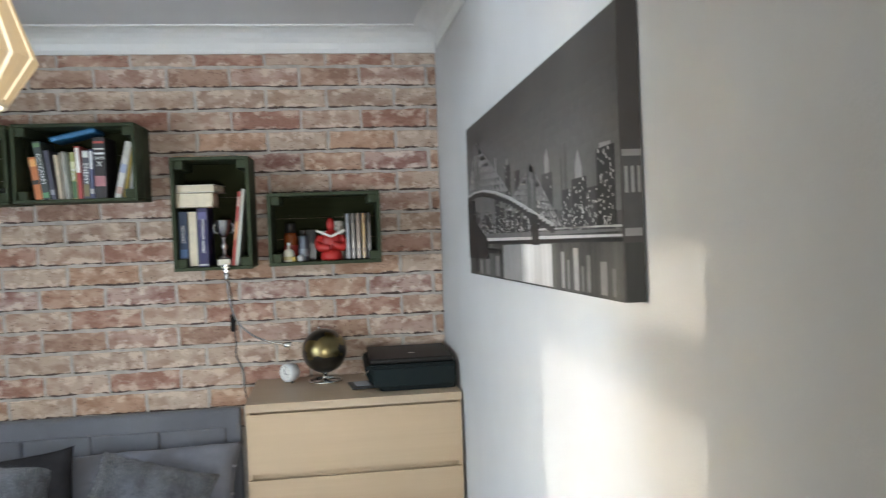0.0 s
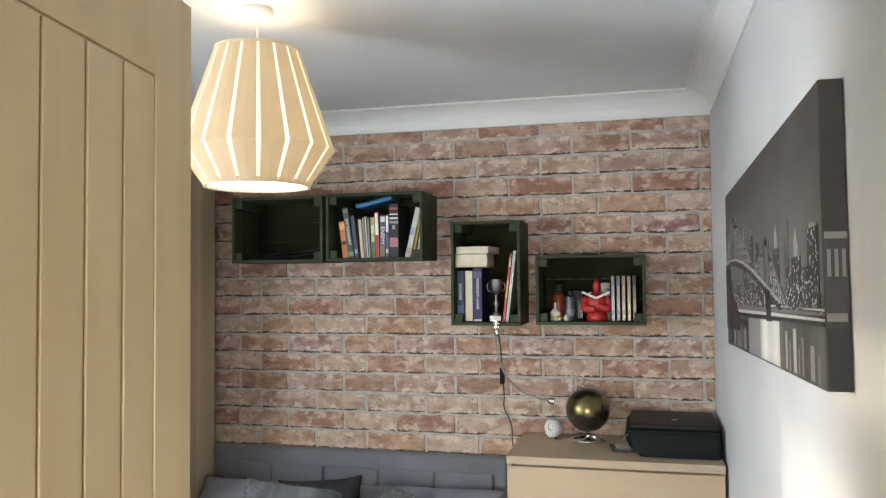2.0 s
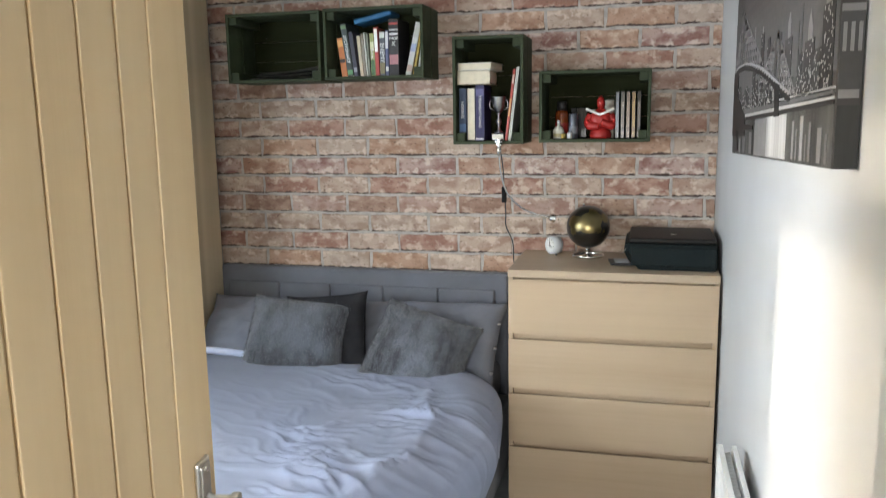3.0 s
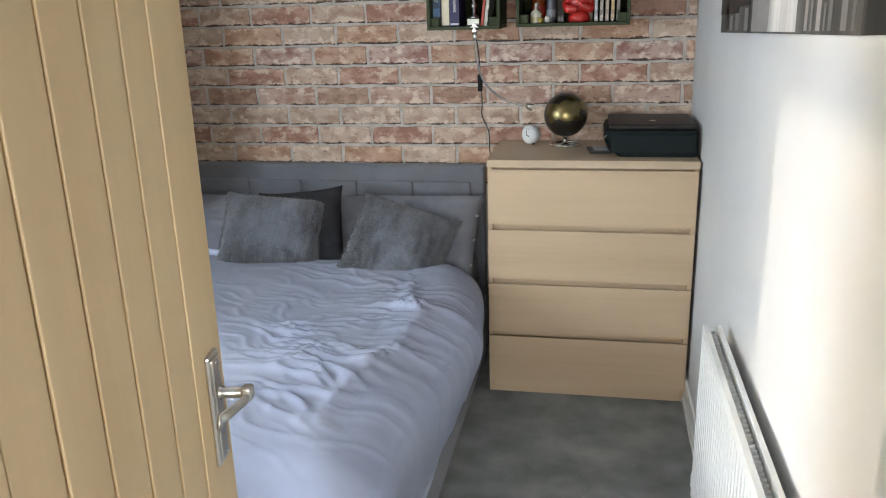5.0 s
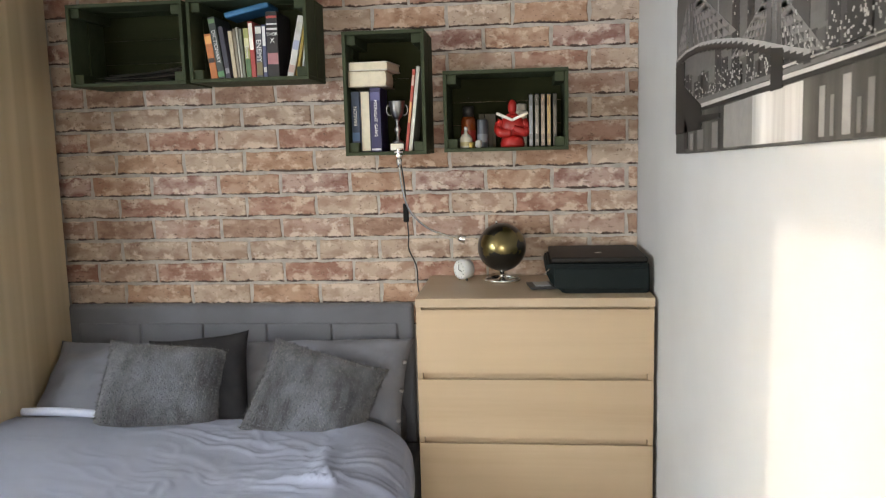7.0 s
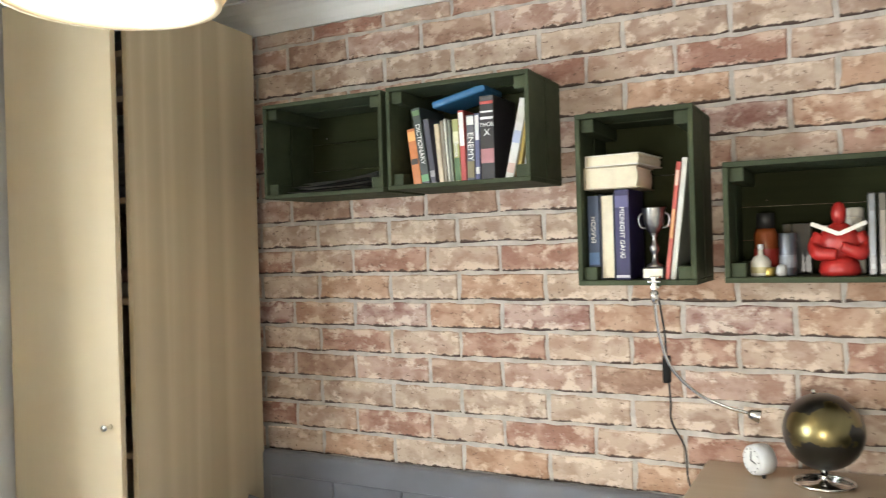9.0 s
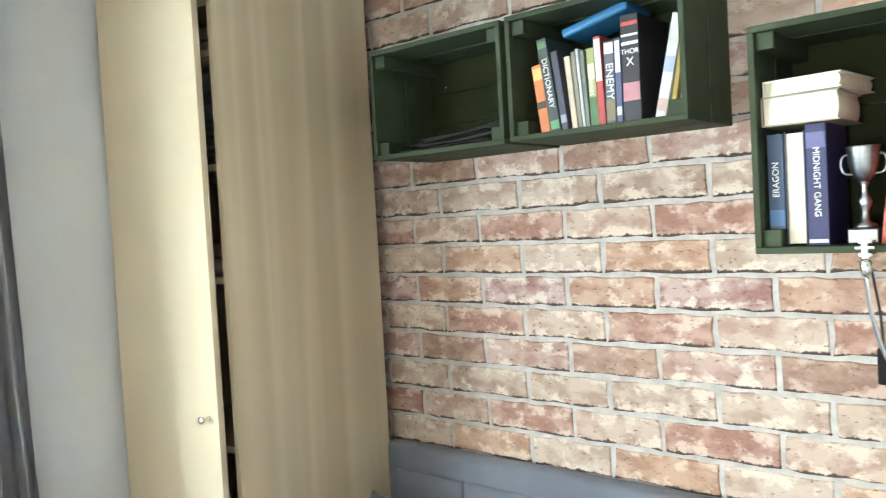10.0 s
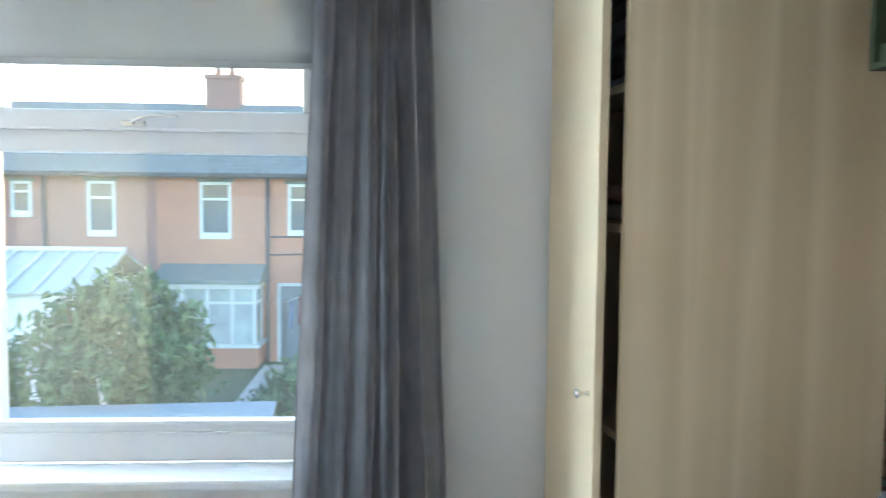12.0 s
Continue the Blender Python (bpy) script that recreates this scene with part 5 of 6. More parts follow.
for piece in [(0.125, 0.145, 0.24, 0.395, 0.395), (0.185, 0.205, 0.24, 0.385, 0.385), (0.145, 0.185, 0.355, 0.385, 0.385), (0.775, 0.80, 0.17, 0.262, 0.262), (0.83, 0.85, 0.158, 0.255, 0.255)]:
    printed("printed_bridge_tower", [piece], grey_ink(0.085), 0.0016)
cables = []
for foot, top_y, top_z, reach in ((0.24, 0.165, 0.395, 0.42), (0.24, 0.165, 0.395, -0.16), (0.17, 0.81, 0.262, 0.22), (0.19, 0.81, 0.262, -0.26)):
    for k in range(1, 9):
        ye = max(0.002, top_y + reach * k / 8)
        ze = foot - 0.06 * max(0.0, ye - 0.3)
        n = 8
        for q in range(n):
            ya, yb_ = sorted((top_y + (ye - top_y) * q / n, top_y + (ye - top_y) * (q + 1) / n))
            fa = abs(ya - top_y) / max(1e-6, abs(ye - top_y))
            fb = abs(yb_ - top_y) / max(1e-6, abs(ye - top_y))
            za, zb_ = top_z + (ze - top_z) * fa, top_z + (ze - top_z) * fb
            cables.append((ya, yb_, min(za, zb_) - 0.0008, za + 0.0008, zb_ + 0.0008))
tagged(printed("printed_cable", cables, grey_ink(0.19), 0.0014), kind="stuff")
# light lying on the water
printed("printed_reflection", [(0.50, 0.70, 0.004, 0.088, 0.090)], grey_ink(0.24), 0.0010)
printed("printed_reflection", [(0.70, 0.955, 0.004, 0.090, 0.090)], canvas_mat((0.36, 0.35, 0.34), (0.62, 0.61, 0.59), 9, (1, 1.8, 0.1)), 0.0011)
for y0, w_, top, v in ((1.02, 0.020, 0.075, 0.22), (1.06, 0.012, 0.06, 0.16), (1.10, 0.026, 0.082, 0.26), (1.145, 0.012, 0.05, 0.12), (1.175, 0.018, 0.07, 0.13), (1.245, 0.030, 0.06, 0.19), (1.30, 0.016, 0.05, 0.14), (0.18, 0.03, 0.045, 0.20), (0.26, 0.06, 0.05, 0.15), (0.40, 0.05, 0.06, 0.17)):
    printed("printed_reflection", [(y0, y0 + w_, 0.006, top, top)], grey_ink(v), 0.0012)
# the print runs on round the near edge of the canvas
b = box(-PT + 0.002, -0.003, PY0 - 0.0008, PY0 + 0.001, 0.11, 0.228)
part("printed_edge_tower", b, grey_ink(0.07), pic)
for x0, x1, z0_, z1_ in [(-PT + 0.002, -0.003, 0.220, 0.230), (-PT + 0.003, -0.006, 0.100, 0.112)] + [(-PT + 0.005 + 0.010 * k, -PT + 0.010 + 0.010 * k, 0.165, 0.205) for k in range(3)]:
    part("printed_edge_light", box(x0, x1, PY0 - 0.0014, PY0, z0_, z1_), grey_ink(0.26), pic)
part("printed_edge_water", box(-PT + 0.002, -0.003, PY0 - 0.0008, PY0 + 0.001, 0.0, 0.09), M_WATER, pic)

# ---- radiator ----
rad = thing("radiator", pose(0, 0, 0), "white ribbed double panel radiator under the picture", "radiator")
RY0, RY1, RZ0, RZ1 = -2.42, -1.32, 0.12, 0.685


def rad_panel(xf, depth, rib=0.008):
    """A pressed steel panel: ribbed between flat top and bottom seams."""
    n = 33
    span = RY1 - RY0
    w = span / n
    line = []
    for k in range(n):
        a = RY0 + w * k
        line += [(a + 0.001, 0.0), (a + w * 0.5, 0.0), (a + w * 0.64, rib), (a + w * 0.86, rib)]
    line.append((RY1, 0.0))
    bm = bmesh.new()
    m = len(line)
    rows = []
    for z, k in ((RZ0, 0), (RZ0 + 0.03, 0), (RZ0 + 0.05, 1), (RZ1 - 0.05, 1), (RZ1 - 0.03, 0), (RZ1, 0)):
        rows.append([bm.verts.new((xf + d * k, y, z)) for y, d in line] + [bm.verts.new((xf + depth, y, z)) for y, d in reversed(line)])
    for a, b in zip(rows, rows[1:]):
        for i in range(2 * m):
            j = (i + 1) % (2 * m)
            bm.faces.new((a[i], a[j], b[j], b[i]))
    for r_, flip in ((rows[0], True), (rows[-1], False)):
        for i in range(m - 1):
            q = (r_[i], r_[i + 1], r_[2 * m - 2 - i], r_[2 * m - 1 - i])
            bm.faces.new(q[::-1] if flip else q)
    return bm


part("front_panel", rad_panel(-0.078, 0.014), M_WHITE, rad)
part("rear_panel", rad_panel(-0.040, 0.012), M_WHITE, rad)
b = bmesh.new()
nf = 100
prev = None
for k in range(nf + 1):
    y = RY0 + 0.02 + (RY1 - RY0 - 0.04) * k / nf
    x = -0.066 if k % 2 else -0.045
    cur = (b.verts.new((x, y, RZ0 + 0.06)), b.verts.new((x, y, RZ1 - 0.012)))
    if prev:
        b.faces.new((prev[0], cur[0], cur[1], prev[1]))
    prev = cur
part("convector_fin", b, M_WHITE, rad)
for yv in (RY1 - 0.12, RY0 + 0.12):
    part("bracket", box(-0.036, -0.002, yv - 0.015, yv + 0.015, RZ0 + 0.08, RZ1 - 0.1, 0.002), M_WHITE, rad)
b = shifted(lathe([(0.0075, 0), (0.0075, 0.14)], 12), Matrix.Translation((-0.06, RY1 + 0.025, 0.0)))
tube([(-0.06, RY1 + 0.025, 0.14), (-0.06, RY1 - 0.01, 0.142)], 0.009, bm=b)
part("pipe", b, M_CHROME, rad, "", True)
part("valve", shifted(lathe([(0.014, 0), (0.017, 0.01), (0.017, 0.05), (0.012, 0.056), (0, 0.057)], 18), Matrix.Translation((-0.06, RY1 + 0.025, 0.125))), M_WHITE, rad, "white radiator valve cap", True)

# ---- pendant lamp ----
LX, LY, LZ = -1.365, -1.46, 1.955
pend = thing("pendant_lamp", pose(LX, LY, LZ, 0, 0, 18), "faceted cream pendant shade with glowing slits, lit", "lamp")
M_SHADE, nt, p = node_mat("glowing_shade_card")
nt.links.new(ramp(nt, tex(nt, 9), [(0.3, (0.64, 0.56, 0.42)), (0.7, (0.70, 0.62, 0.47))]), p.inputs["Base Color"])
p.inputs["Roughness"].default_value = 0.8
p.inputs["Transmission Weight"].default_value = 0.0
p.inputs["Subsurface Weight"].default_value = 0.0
# slight emission stands in for the bulb's light showing through the card
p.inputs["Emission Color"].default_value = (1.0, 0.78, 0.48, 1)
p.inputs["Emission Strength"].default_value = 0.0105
M_SLIT = glow("lit_diffuser_strip", (1.0, 0.92, 0.76), 0.060)
M_DIFF = glow("lit_white_diffuser", (1.0, 0.95, 0.88), 0.078)
NP = 18
rb, rm, rt = 0.150, 0.222, 0.122
zb, zm, zt = 0.0, 0.105, 0.395


def facet_ring(shrink, a0, a1):
    bm = bmesh.new()
    pts = []
    for r, z in ((rb, zb), (rm, zm), (rt, zt)):
        pts.append([bm.verts.new(((r - shrink) * math.cos(a), (r - shrink) * math.sin(a), z)) for a in (a0, (a0 + a1) / 2, a1)])
    for a, b in zip(pts, pts[1:]):
        for i in range(2):
            bm.faces.new((a[i], a[i + 1], b[i + 1], b[i]))
    bmesh.ops.solidify(bm, geom=bm.faces[:], thickness=0.002)
    return bm


step = 2 * math.pi / NP
for k in range(NP):
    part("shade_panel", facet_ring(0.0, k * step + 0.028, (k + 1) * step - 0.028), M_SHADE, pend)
part("inner_diffuser", lathe([(r - 0.006, z) for r, z in ((rb, zb), (rm, zm), (rt, zt))], NP * 2, close=True), M_SLIT, pend, "glowing inner lining")
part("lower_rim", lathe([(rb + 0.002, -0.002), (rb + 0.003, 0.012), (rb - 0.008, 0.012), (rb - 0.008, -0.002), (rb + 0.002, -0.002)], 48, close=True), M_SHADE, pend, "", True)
part("bottom_diffuser", lathe([(rb - 0.009, 0.010), (0.0, 0.010)], 48), M_DIFF, pend, "glowing white disc")
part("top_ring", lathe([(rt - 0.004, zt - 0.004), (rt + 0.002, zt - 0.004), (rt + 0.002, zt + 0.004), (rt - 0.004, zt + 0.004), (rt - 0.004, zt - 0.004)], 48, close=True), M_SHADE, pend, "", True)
part("cord", shifted(lathe([(0.0035, 0), (0.0035, CEIL - LZ - zt + 0.10)], 10), Matrix.Translation((0, 0, zt - 0.12))), M_WHITE, pend, "white flex", True)
part("ceiling_rose", shifted(lathe([(0.0, -0.030), (0.030, -0.028), (0.043, -0.018), (0.046, -0.001)], 32), Matrix.Translation((0, 0, CEIL - LZ - 0.001))), M_WHITE, pend, "white ceiling rose", True)
part("lamp_holder", shifted(lathe([(0.018, 0), (0.02, 0.05), (0.012, 0.065)], 20), Matrix.Translation((0, 0, zt - 0.18))), M_WHITE, pend, "", True)

# ---- outside, seen through the window ----
def lawn_mat():
    m, nt, p = node_mat("grass_ground")
    nt.links.new(ramp(nt, tex(nt, 0.6, 8, shift=False), [(0.3, (0.035, 0.055, 0.02)), (0.7, (0.09, 0.11, 0.05))]), p.inputs["Base Color"])
    p.inputs["Roughness"].default_value = 1.0
    return m


bm = bmesh.new()
bmesh.ops.create_grid(bm, x_segments=8, y_segments=8, size=400)
setting("ground", shifted(bm, Matrix.Translation((-200, 0, GROUND))), lawn_mat(), "grassy ground between the houses", "ground")


def far_brick(name, a, b):
    m, nt, p = node_mat(name)
    tc = nt.nodes.new("ShaderNodeTexCoord")
    mp = nt.nodes.new("ShaderNodeMapping")
    mp.inputs["Rotation"].default_value = (0, 0, 0)
    sep = nt.nodes.new("ShaderNodeSeparateXYZ")
    com = nt.nodes.new("ShaderNodeCombineXYZ")
    nt.links.new(tc.outputs["Object"], sep.inputs[0])
    nt.links.new(sep.outputs["Y"], com.inputs["X"])
    nt.links.new(sep.outputs["Z"], com.inputs["Y"])
    br = nt.nodes.new("ShaderNodeTexBrick")
    br.inputs["Color1"].default_value, br.inputs["Color2"].default_value = (*a, 1), (*b, 1)
    br.inputs["Mortar"].default_value = (*(0.7 * x + 0.3 * y for x, y in zip(a, (0.36, 0.30, 0.26))), 1)
    br.inputs["Scale"].default_value = 1.0
    br.inputs["Brick Width"].default_value, br.inputs["Row Height"].default_value, br.inputs["Mortar Size"].default_value = 0.225, 0.075, 0.008
    nt.links.new(com.outputs[0], br.inputs["Vector"])
    nt.links.new(mix(nt, ramp(nt, tex(nt, 0.9, 6, shift=False), [(0.35, (0, 0, 0)), (0.7, (0.35, 0.35, 0.35))]), br.outputs["Color"], b), p.inputs["Base Color"])
    p.inputs["Roughness"].default_value = 0.9
    return m


M_HB1 = far_brick("red_house_brick", (0.46, 0.20, 0.13), (0.38, 0.17, 0.12))
M_HB2 = far_brick("dark_red_house_brick", (0.31, 0.15, 0.125), (0.25, 0.13, 0.115))
M_SLATE = plain("grey_slate", (0.17, 0.165, 0.165), 0.95, vary=0.25, scale=8, bumpy=0.2)
M_PANE_FAR = plain("dark_window_pane", (0.10, 0.12, 0.14), 0.08, vary=0.2, scale=1)
M_PIPE = plain("dark_iron_pipe", (0.05, 0.05, 0.06), 0.5)
M_LEAD = plain("grey_green_lead", (0.14, 0.17, 0.17), 0.6, vary=0.15)


def far_window(parent, y0, y1, z0, z1, x=0.0, split=True):
    w = part("window", box(x - 0.10, x + 0.02, y0, y1, z0 - 0.09, z0, 0.01), M_UPVC, parent, "white framed sash window")
    b = box(x - 0.06, x + 0.005, y0, y0 + 0.07, z0, z1)
    box(x - 0.06, x + 0.005, y1 - 0.07, y1, z0, z1, bm=b)
    box(x - 0.06, x + 0.004, y0 + 0.07, y1 - 0.07, z1 - 0.07, z1, bm=b)
    box(x - 0.06, x + 0.004, y0 + 0.07, y1 - 0.07, z0, z0 + 0.07, bm=b)
    if split:
        zm_ = z0 + (z1 - z0) * 0.68
        box(x - 0.06, x + 0.004, y0 + 0.07, y1 - 0.07, zm_ - 0.03, zm_ + 0.03, bm=b)
    part("frame", b, M_UPVC, w)
    part("pane", box(x - 0.05, x - 0.035, y0 + 0.06, y1 - 0.06, z0 + 0.06, z1 - 0.06), M_PANE_FAR, w)
    part("lintel", box(x - 0.02, x + 0.012, y0 - 0.08, y1 + 0.08, z1 + 0.002, z1 + 0.10), M_LEAD, w)


def house(y0, y1, brick, label, windows):
    h = thing("house", pose(-21.0, 0, GROUND), label, "house", "terraced houses")
    e, r = 2.08 - GROUND, 4.15 - GROUND
    b = box(-7.0, -0.06, y0, y1, 0, e)
    part("wall", b, brick, h)
    # the front leaf stands around the openings
    ys = sorted(windows)
    b = bmesh.new()
    edge = y0
    for (a, c, z0, z1) in ys:
        box(-0.06, 0.0, edge, a, 0, e, bm=b)
        box(-0.06, 0.0, a, c, 0, z0 - GROUND, bm=b)
        box(-0.06, 0.0, a, c, z1 - GROUND, e, bm=b)
        edge = c
    box(-0.06, 0.0, edge, y1, 0, e, bm=b)
    part("front_wall", b, brick, h)
    rf = prism([(0.28, e - 0.04), (-3.5, r), (-7.3, e - 0.04), (-7.3, e - 0.16), (-3.5, r - 0.12), (0.28, e - 0.16)], y0, y1)
    part("roof", rf, M_SLATE, h, "grey slate roof")
    part("gutter", box(0.24, 0.36, y0, y1, e - 0.14, e - 0.03, 0.02), M_PIPE, h)
    for (a, c, z0, z1) in ys:
        far_window(h, a, c, z0 - GROUND, z1 - GROUND, 0.0, True)
    return h


h1 = house(-15.5, -7.15, M_HB2, "dark red brick terraced house with slate roof", [(-13.6, -12.8, 0.5, 1.8), (-10.68, -10.18, 0.99, 1.8), (-8.83, -8.14, 0.52, 1.82)])
h2 = house(-7.145, -1.05, M_HB1, "orange red brick terraced house with bay window", [(-6.06, -5.28, 0.475, 1.82), (-3.86, -3.12, 0.55, 1.79)])
for h_, yv in ((h1, -9.85), (h2, -4.36)):
    part("drainpipe", shifted(lathe([(0.05, 0), (0.05, 4.75)], 10), Matrix.Translation((0.07, yv, 0))), M_PIPE, h_, "", True)
for yv, w_ in ((-6.65, 0.62),):
    b = box(-3.9, -3.2, yv, yv + w_ * 1.6, 6.4, 7.72)
    box(-3.95, -3.15, yv - 0.05, yv + w_ * 1.6 + 0.05, 7.6, 7.72, bm=b)
    ch = part("chimney", b, M_HB2, h2 if yv > -7 else h1, "brick chimney stack")
    for k in range(2):
        part("chimney_pot", shifted(lathe([(0.11, 0), (0.09, 0.25)], 14), Matrix.Translation((-3.55, yv + 0.3 + 0.4 * k, 7.72))), M_HB1, ch, "", True)
# bay window, door and porch of the second house
zb0, zb1 = -2.17 - GROUND, -0.66 - GROUND
bay = part("bay_window", box(0.002, 0.85, -6.9, -4.5, 0, zb0 - 0.06), M_HB1, h2, "white framed bay window with slate roof")
part("bay_roof", prism([(0.0, zb1 + 0.42), (1.0, zb1 + 0.10), (1.0, zb1), (0.0, zb1)], -7.0, -4.4), M_LEAD, bay)
b = box(0.0, 0.95, -6.98, -4.42, zb0 - 0.06, zb0 + 0.02)
box(0.0, 0.92, -6.95, -4.45, zb1 - 0.12, zb1, bm=b)
for yv in (-6.9, -6.3, -5.7, -5.1, -4.56):
    box(0.78, 0.86, yv - 0.04, yv + 0.04, zb0, zb1 - 0.1, bm=b)
box(0.79, 0.85, -6.9, -4.5, zb1 - 0.50, zb1 - 0.44, bm=b)
box(0.0, 0.08, -4.58, -4.5, zb0, zb1 - 0.1, bm=b)
box(0.0, 0.8, -4.56, -4.50, zb1 - 0.50, zb1 - 0.44, bm=b)
part("frame", b, M_UPVC, bay)
b = box(0.80, 0.82, -6.88, -4.55, zb0, zb1 - 0.1)
box(0.02, 0.8, -4.55, -4.53, zb0, zb1 - 0.1, bm=b)
part("pane", b, plain("curtained_pane", (0.34, 0.38, 0.40), 0.12, vary=0.2, scale=2), bay)
dr = part("door", box(0.002, 0.05, -4.05, -3.25, 0, 1.95, 0.01), plain("dark_blue_door", (0.10, 0.13, 0.17), 0.4), h2, "dark painted back door")
b = box(0.0, 0.06, -4.12, -4.05, 0, 2.0)
box(0.0, 0.06, -3.25, -3.18, 0, 2.0, bm=b)
box(0.0, 0.06, -4.12, -3.18, 1.952, 2.02, bm=b)
part("door_frame", b, M_UPVC, dr)
part("porch_roof", prism([(0.0, 2.72), (0.9, 2.32), (0.9, 2.25), (0.0, 2.65)], -3.35, -1.2), M_LEAD, h2)
for z_ in (2.75, 3.2):
    part("wall_cable", tube([(0.03, -4.3, z_), (0.03, -3.2, z_ + 0.02)], 0.02), M_PIPE, h2)

# glazed lean-to roof in front of the first house
con = thing("conservatory", pose(-17.0, 0, GROUND), "white framed glass conservatory roof", "conservatory")
part("body", box(-3.8, 0.0, -12.6, -7.6, 0, 2.25), plain("white_boarding", (0.62, 0.65, 0.66), 0.5), con)
part("glass_roof", prism([(0.1, 2.25), (-1.9, 2.95), (-3.9, 2.25), (-3.9, 2.2), (-1.9, 2.9), (0.1, 2.2)], -12.6, -7.2), plain("pale_roof_glass", (0.34, 0.37, 0.36), 0.3), con)
for k in range(10):
    yv = -12.5 + 0.585 * k
    part("glazing_bar", tube([(0.14, yv, 2.28), (-1.9, yv, 2.99)], 0.035, 6), M_UPVC, con)
part("ridge", tube([(-1.9, -12.6, 3.0), (-1.9, -7.2, 3.0)], 0.06, 8), M_UPVC, con)


def foliage(name, centre, radii, n, seedv, label, category, size=0.09):
    th = thing(name, pose(centre[0], centre[1], GROUND), label, category)
    rn = random.Random(seedv)
    cz = centre[2] - GROUND
    bm = bmesh.new()
    for _ in range(n):
        while True:
            d = Vector((rn.uniform(-1, 1), rn.uniform(-1, 1), rn.uniform(-1, 1)))
            if 0.1 < d.length < 1:
                break
        d.normalize()
        lump = 0.78 + 0.30 * noise.noise(d * 2.3 + Vector((seedv, 0, 0))) + 0.16 * noise.noise(d * 6)
        rr = lump * rn.uniform(0.62, 1.05)
        c = Vector((d.x * radii[0] * rr, d.y * radii[1] * rr, cz + d.z * radii[2] * rr))
        if c.z < 0.05:
            continue
        q = Euler((rn.uniform(0, 6.3), rn.uniform(0, 6.3), rn.uniform(0, 6.3))).to_matrix()
        s = size * rn.uniform(0.6, 1.3)
        vs = [bm.verts.new(c + q @ Vector(p)) for p in ((-s, 0, 0), (0, -s * 0.4, s * 0.12), (s, 0, 0), (0, s * 0.4, s * 0.12))]
        bm.faces.new(vs)
    m, nt, p = node_mat("bush_leaves")
    gi = nt.nodes.new("ShaderNodeNewGeometry")
    nt.links.new(ramp(nt, gi.outputs["Random Per Island"], [(0.0, (0.035, 0.075, 0.03)), (0.6, (0.075, 0.135, 0.05)), (1.0, (0.14, 0.20, 0.085))]), p.inputs["Base Color"])
    p.inputs["Roughness"].default_value = 0.6
    part("leaves", bm, m, th)
    b = bmesh.new()
    for k in range(9):
        a = k * 2.4
        tip = (math.cos(a) * radii[0] * 0.6, math.sin(a) * radii[1] * 0.6, cz + radii[2] * (0.2 + 0.4 * (k % 3) / 2))
        tube(curve_pts([(0.05 * math.cos(a), 0.05 * math.sin(a), 0), (tip[0] * 0.3, tip[1] * 0.3, cz * 0.6), tip], 5), [0.06 - 0.0045 * i for i in range(11)], 6, bm=b)
    part("branches", b, plain("bark", (0.10, 0.075, 0.05), 0.9), th)


foliage("shrub", (-12.0, -4.95, -0.85), (1.5, 1.45, 1.45), 9000, 3, "large loose green garden shrub", "shrub")
foliage("hedge", (-12.6, -2.35, -1.75), (1.0, 1.2, 1.0), 5000, 8, "rounded green hedge by the path", "hedge", 0.07)
foliage("hedge", (-13.6, -8.0, -1.6), (1.3, 1.4, 1.2), 3500, 9, "green garden bush beside the shed", "hedge", 0.08)
shed = thing("garden_shed", pose(-9.4, -4.0, GROUND, 0, 0, 4), "low garden shed with a blue-grey felt roof", "shed")
part("walls", box(-1.2, 1.2, -2.6, 1.3, 0, 1.30), plain("weathered_boards", (0.20, 0.17, 0.14), 0.85, vary=0.2, scale=20), shed)
part("roof", prism([(-1.35, 1.56), (1.35, 1.30), (1.35, 1.36), (-1.35, 1.62)], -2.75, 1.45), plain("blue_grey_felt", (0.22, 0.24, 0.27), 0.9, vary=0.15, scale=20), shed)
pst = thing("post", pose(-10.9, -4.62, GROUND, 0, 0, 0), "leaning pale timber prop", "post")
part("pole", tube([(0, 0, 0), (0.05, -0.25, 1.95)], 0.035, 8), plain("pale_timber", (0.55, 0.52, 0.47), 0.8), pst)
pth = thing("path", pose(-16.5, -3.9, GROUND + 0.012), "concrete garden path to the back door", "path", "", "structure")
part("slab", box(-4.0, 3.5, -0.5, 0.5, -0.01, 0.0), plain("concrete", (0.30, 0.29, 0.28), 0.9, vary=0.15, scale=4), pth)
wl = thing("washing_line", pose(-18.5, -3.6, GROUND), "washing line with blue and red clothes", "washing line")
part("post", shifted(lathe([(0.03, 0), (0.03, 1.9)], 10), Matrix.Translation((0, 0, 0))), M_PIPE, wl)
part("line", tube([(0, 0, 1.85), (-2.4, 0.3, 1.8)], 0.01, 6), M_UPVC, wl)
for k, c in enumerate(((0.12, 0.20, 0.42), (0.45, 0.08, 0.09))):
    b = bmesh.new()
    g = [[b.verts.new((-0.5 - 0.9 * k - 0.08 * i, 0.06 + 0.1 * k + 0.03 * math.sin(i * 1.3 + j), 1.82 - 0.14 * j)) for i in range(7)] for j in range(6)]
    for p_, q_ in zip(g, g[1:]):
        for i in range(6):
            b.faces.new((p_[i], p_[i + 1], q_[i + 1], q_[i]))
    bmesh.ops.solidify(b, geom=b.faces[:], thickness=0.01)
    part("garment", b, cloth("washing_cloth", tuple(x * 0.8 for x in c), c), wl, "", True)

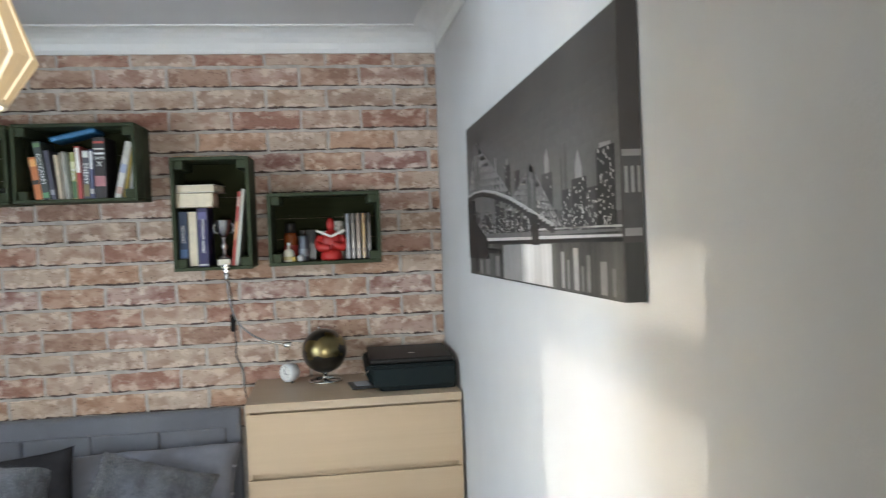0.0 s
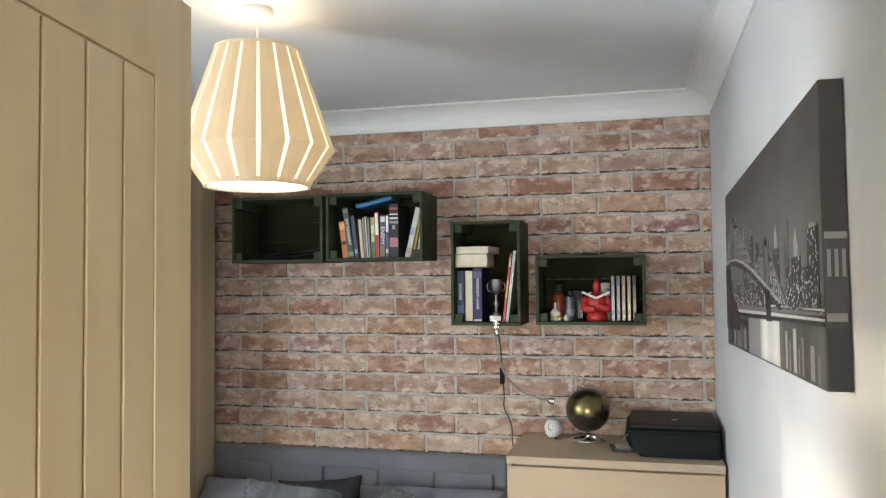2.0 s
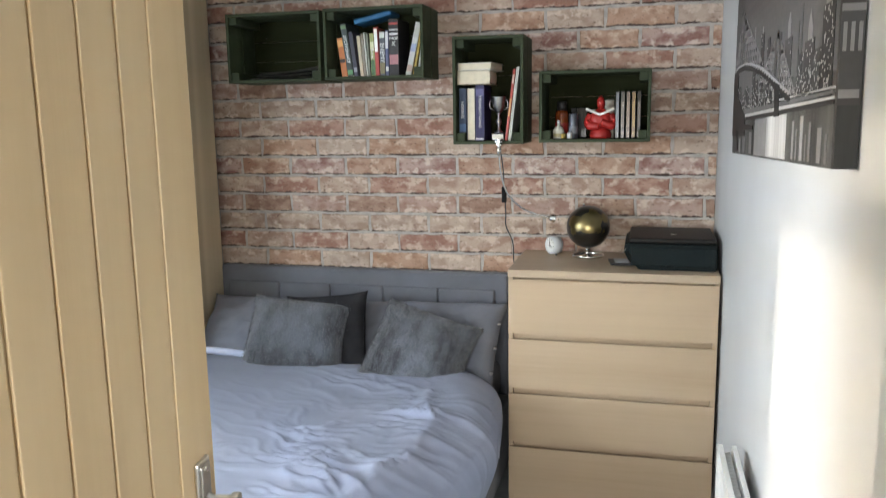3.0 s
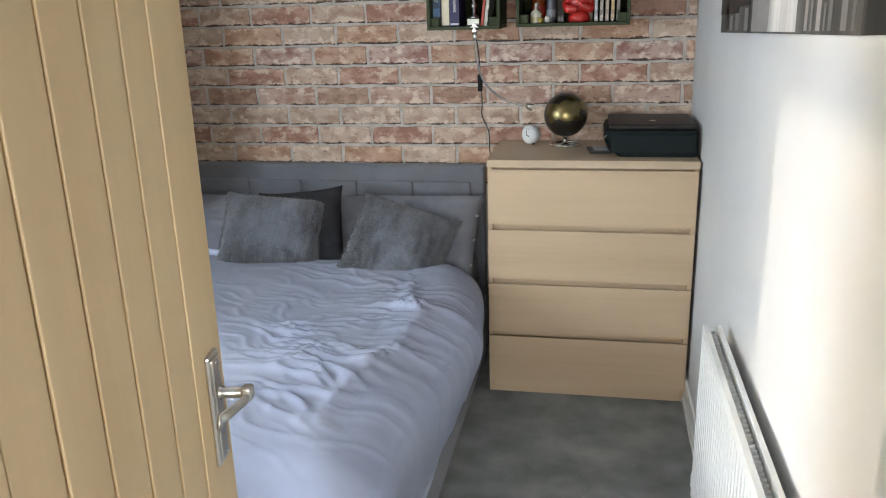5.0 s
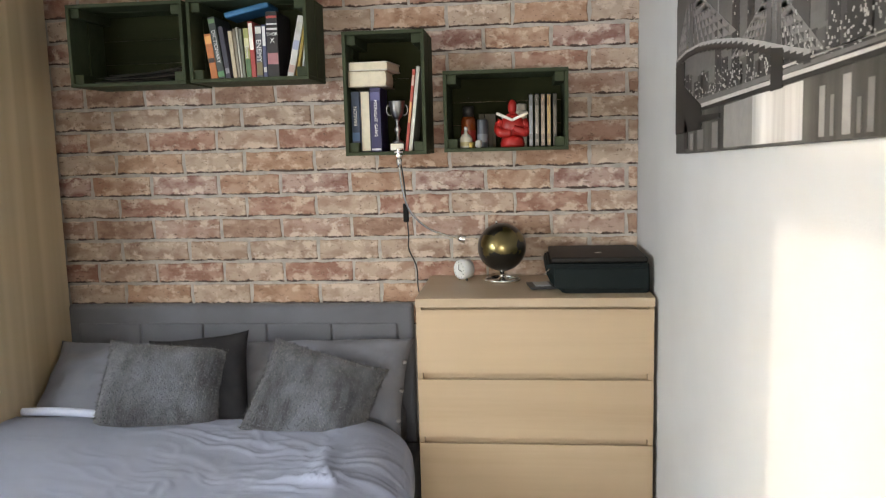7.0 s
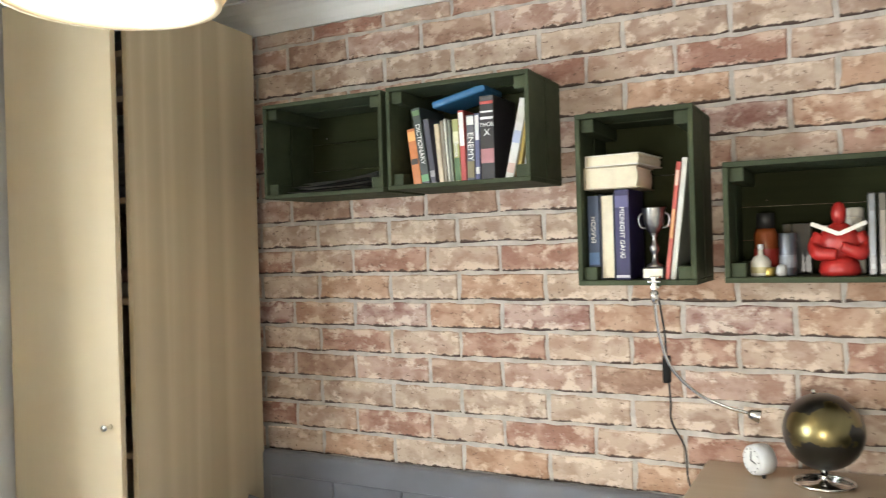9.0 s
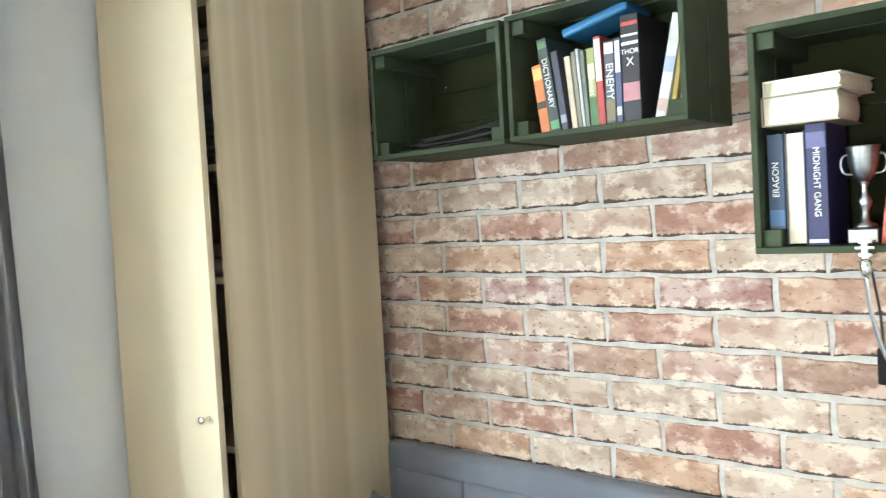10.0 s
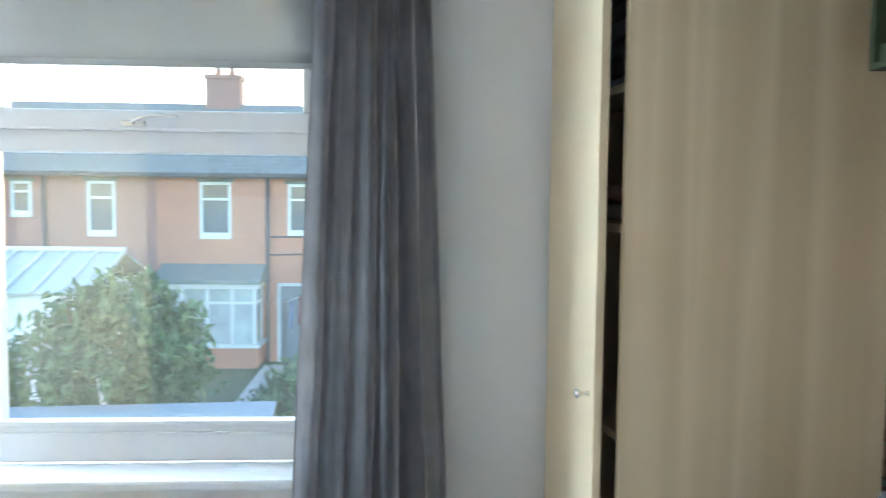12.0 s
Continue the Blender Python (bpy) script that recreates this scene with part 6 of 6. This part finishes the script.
# ---- wallpaper bricks, one by one ----
ROW, Z_ROW, PER, X_ROW = 0.0898, 0.882, 0.542, -2.211
KINDS = {  # row in the repeat, which of the two bricks: base, blotch, pale, balance
    (3, 0): ((0.36, 0.25, 0.19), (0.27, 0.165, 0.125), (0.45, 0.36, 0.29), 0.50),
    (3, 1): ((0.43, 0.32, 0.27), (0.34, 0.21, 0.165), (0.56, 0.50, 0.44), 0.50),
    (2, 0): ((0.45, 0.37, 0.30), (0.35, 0.25, 0.19), (0.54, 0.48, 0.41), 0.52),
    (2, 1): ((0.44, 0.36, 0.29), (0.33, 0.23, 0.18), (0.54, 0.48, 0.41), 0.51),
    (1, 0): ((0.46, 0.37, 0.30), (0.37, 0.25, 0.19), (0.55, 0.48, 0.41), 0.52),
    (1, 1): ((0.40, 0.26, 0.205), (0.29, 0.145, 0.11), (0.50, 0.41, 0.34), 0.48),
    (0, 0): ((0.48, 0.40, 0.33), (0.40, 0.30, 0.23), (0.56, 0.50, 0.43), 0.53),
    (0, 1): ((0.45, 0.31, 0.225), (0.35, 0.21, 0.14), (0.53, 0.43, 0.34), 0.50),
    (5, 0): ((0.45, 0.32, 0.24), (0.35, 0.20, 0.14), (0.55, 0.46, 0.37), 0.51),
    (5, 1): ((0.44, 0.33, 0.29), (0.26, 0.125, 0.11), (0.57, 0.52, 0.47), 0.50),
    (4, 0): ((0.47, 0.38, 0.31), (0.39, 0.27, 0.21), (0.55, 0.49, 0.42), 0.52),
    (4, 1): ((0.42, 0.28, 0.22), (0.30, 0.15, 0.115), (0.53, 0.45, 0.37), 0.49),
}
WARM = (1.0, 0.925, 0.89)   # the paper's print is a little pinker all over
CHALK = 1.24                 # and its chalky patches are paler


def warmer(c):
    return tuple(a * b for a, b in zip(c, WARM))


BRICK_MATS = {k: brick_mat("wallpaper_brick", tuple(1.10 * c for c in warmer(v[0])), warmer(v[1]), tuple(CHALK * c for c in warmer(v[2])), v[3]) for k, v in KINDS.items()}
BRICK_MESH = {}


def brick_mesh(w, h, key):
    """A thin slab with a chipped, uneven outline and a softened front edge."""
    tag = (round(w, 3), round(h, 3), key)
    if tag in BRICK_MESH:
        return BRICK_MESH[tag]
    rn = random.Random(hash(key[0] * 7 + key[1] * 3) + int(w * 1000))
    nx = 7
    out = [(-w / 2 + w * i / nx, -h / 2) for i in range(nx + 1)]
    out += [(w / 2, 0.0)]
    out += [(w / 2 - w * i / nx, h / 2) for i in range(nx + 1)]
    out += [(-w / 2, 0.0)]
    out = [(x + rn.uniform(-.0035, .0035), z + rn.uniform(-.0034, .0034)) for x, z in out]
    n = len(out)
    verts = [(x, 0.0, z) for x, z in out] + [(x * (1 - 0.006 / w), -0.0045, z * (1 - 0.006 / h)) for x, z in out]
    faces = [tuple(range(n, 2 * n))[::-1]] + [(i, (i + 1) % n, n + (i + 1) % n, n + i)[::-1] for i in range(n)]
    me = bpy.data.meshes.new("brick")
    me.from_pydata(verts, [], faces)
    bm = bmesh.new()
    bm.from_mesh(me)
    bmesh.ops.recalc_face_normals(bm, faces=bm.faces)
    big = max(bm.faces, key=lambda f: f.calc_area())
    if big.normal.y > 0:
        bmesh.ops.reverse_faces(bm, faces=bm.faces[:])
    bm.to_mesh(me)
    bm.free()
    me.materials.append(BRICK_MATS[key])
    BRICK_MESH[tag] = me
    return me


north = bpy.data.objects["wall_north"]
GAPW = 0.012
for k in range(-1, 17):
    z0, z1 = Z_ROW + k * ROW + 0.006, Z_ROW + (k + 1) * ROW - 0.006
    z1 = min(z1, 2.372)
    if z1 - z0 < 0.02:
        continue
    offs = (0.0, 0.255) if k % 2 else (0.111, 0.401)
    joints = []
    for c in range(-1, 6):
        joints += [(X_ROW + c * PER + offs[0], 0), (X_ROW + c * PER + offs[1], 1)]
    for (a, ka), (b_, _) in zip(joints, joints[1:]):
        x0, x1 = max(a + GAPW / 2, -2.42), min(b_ - GAPW / 2, -0.001)
        if x1 - x0 < 0.02:
            continue
        kk = ka if k % 2 else 1 - ka
        br = new("brick", brick_mesh(x1 - x0, z1 - z0, (k % 6, kk)))
        br.parent = north
        br.location = ((x0 + x1) / 2, 0.0, (z0 + z1) / 2)
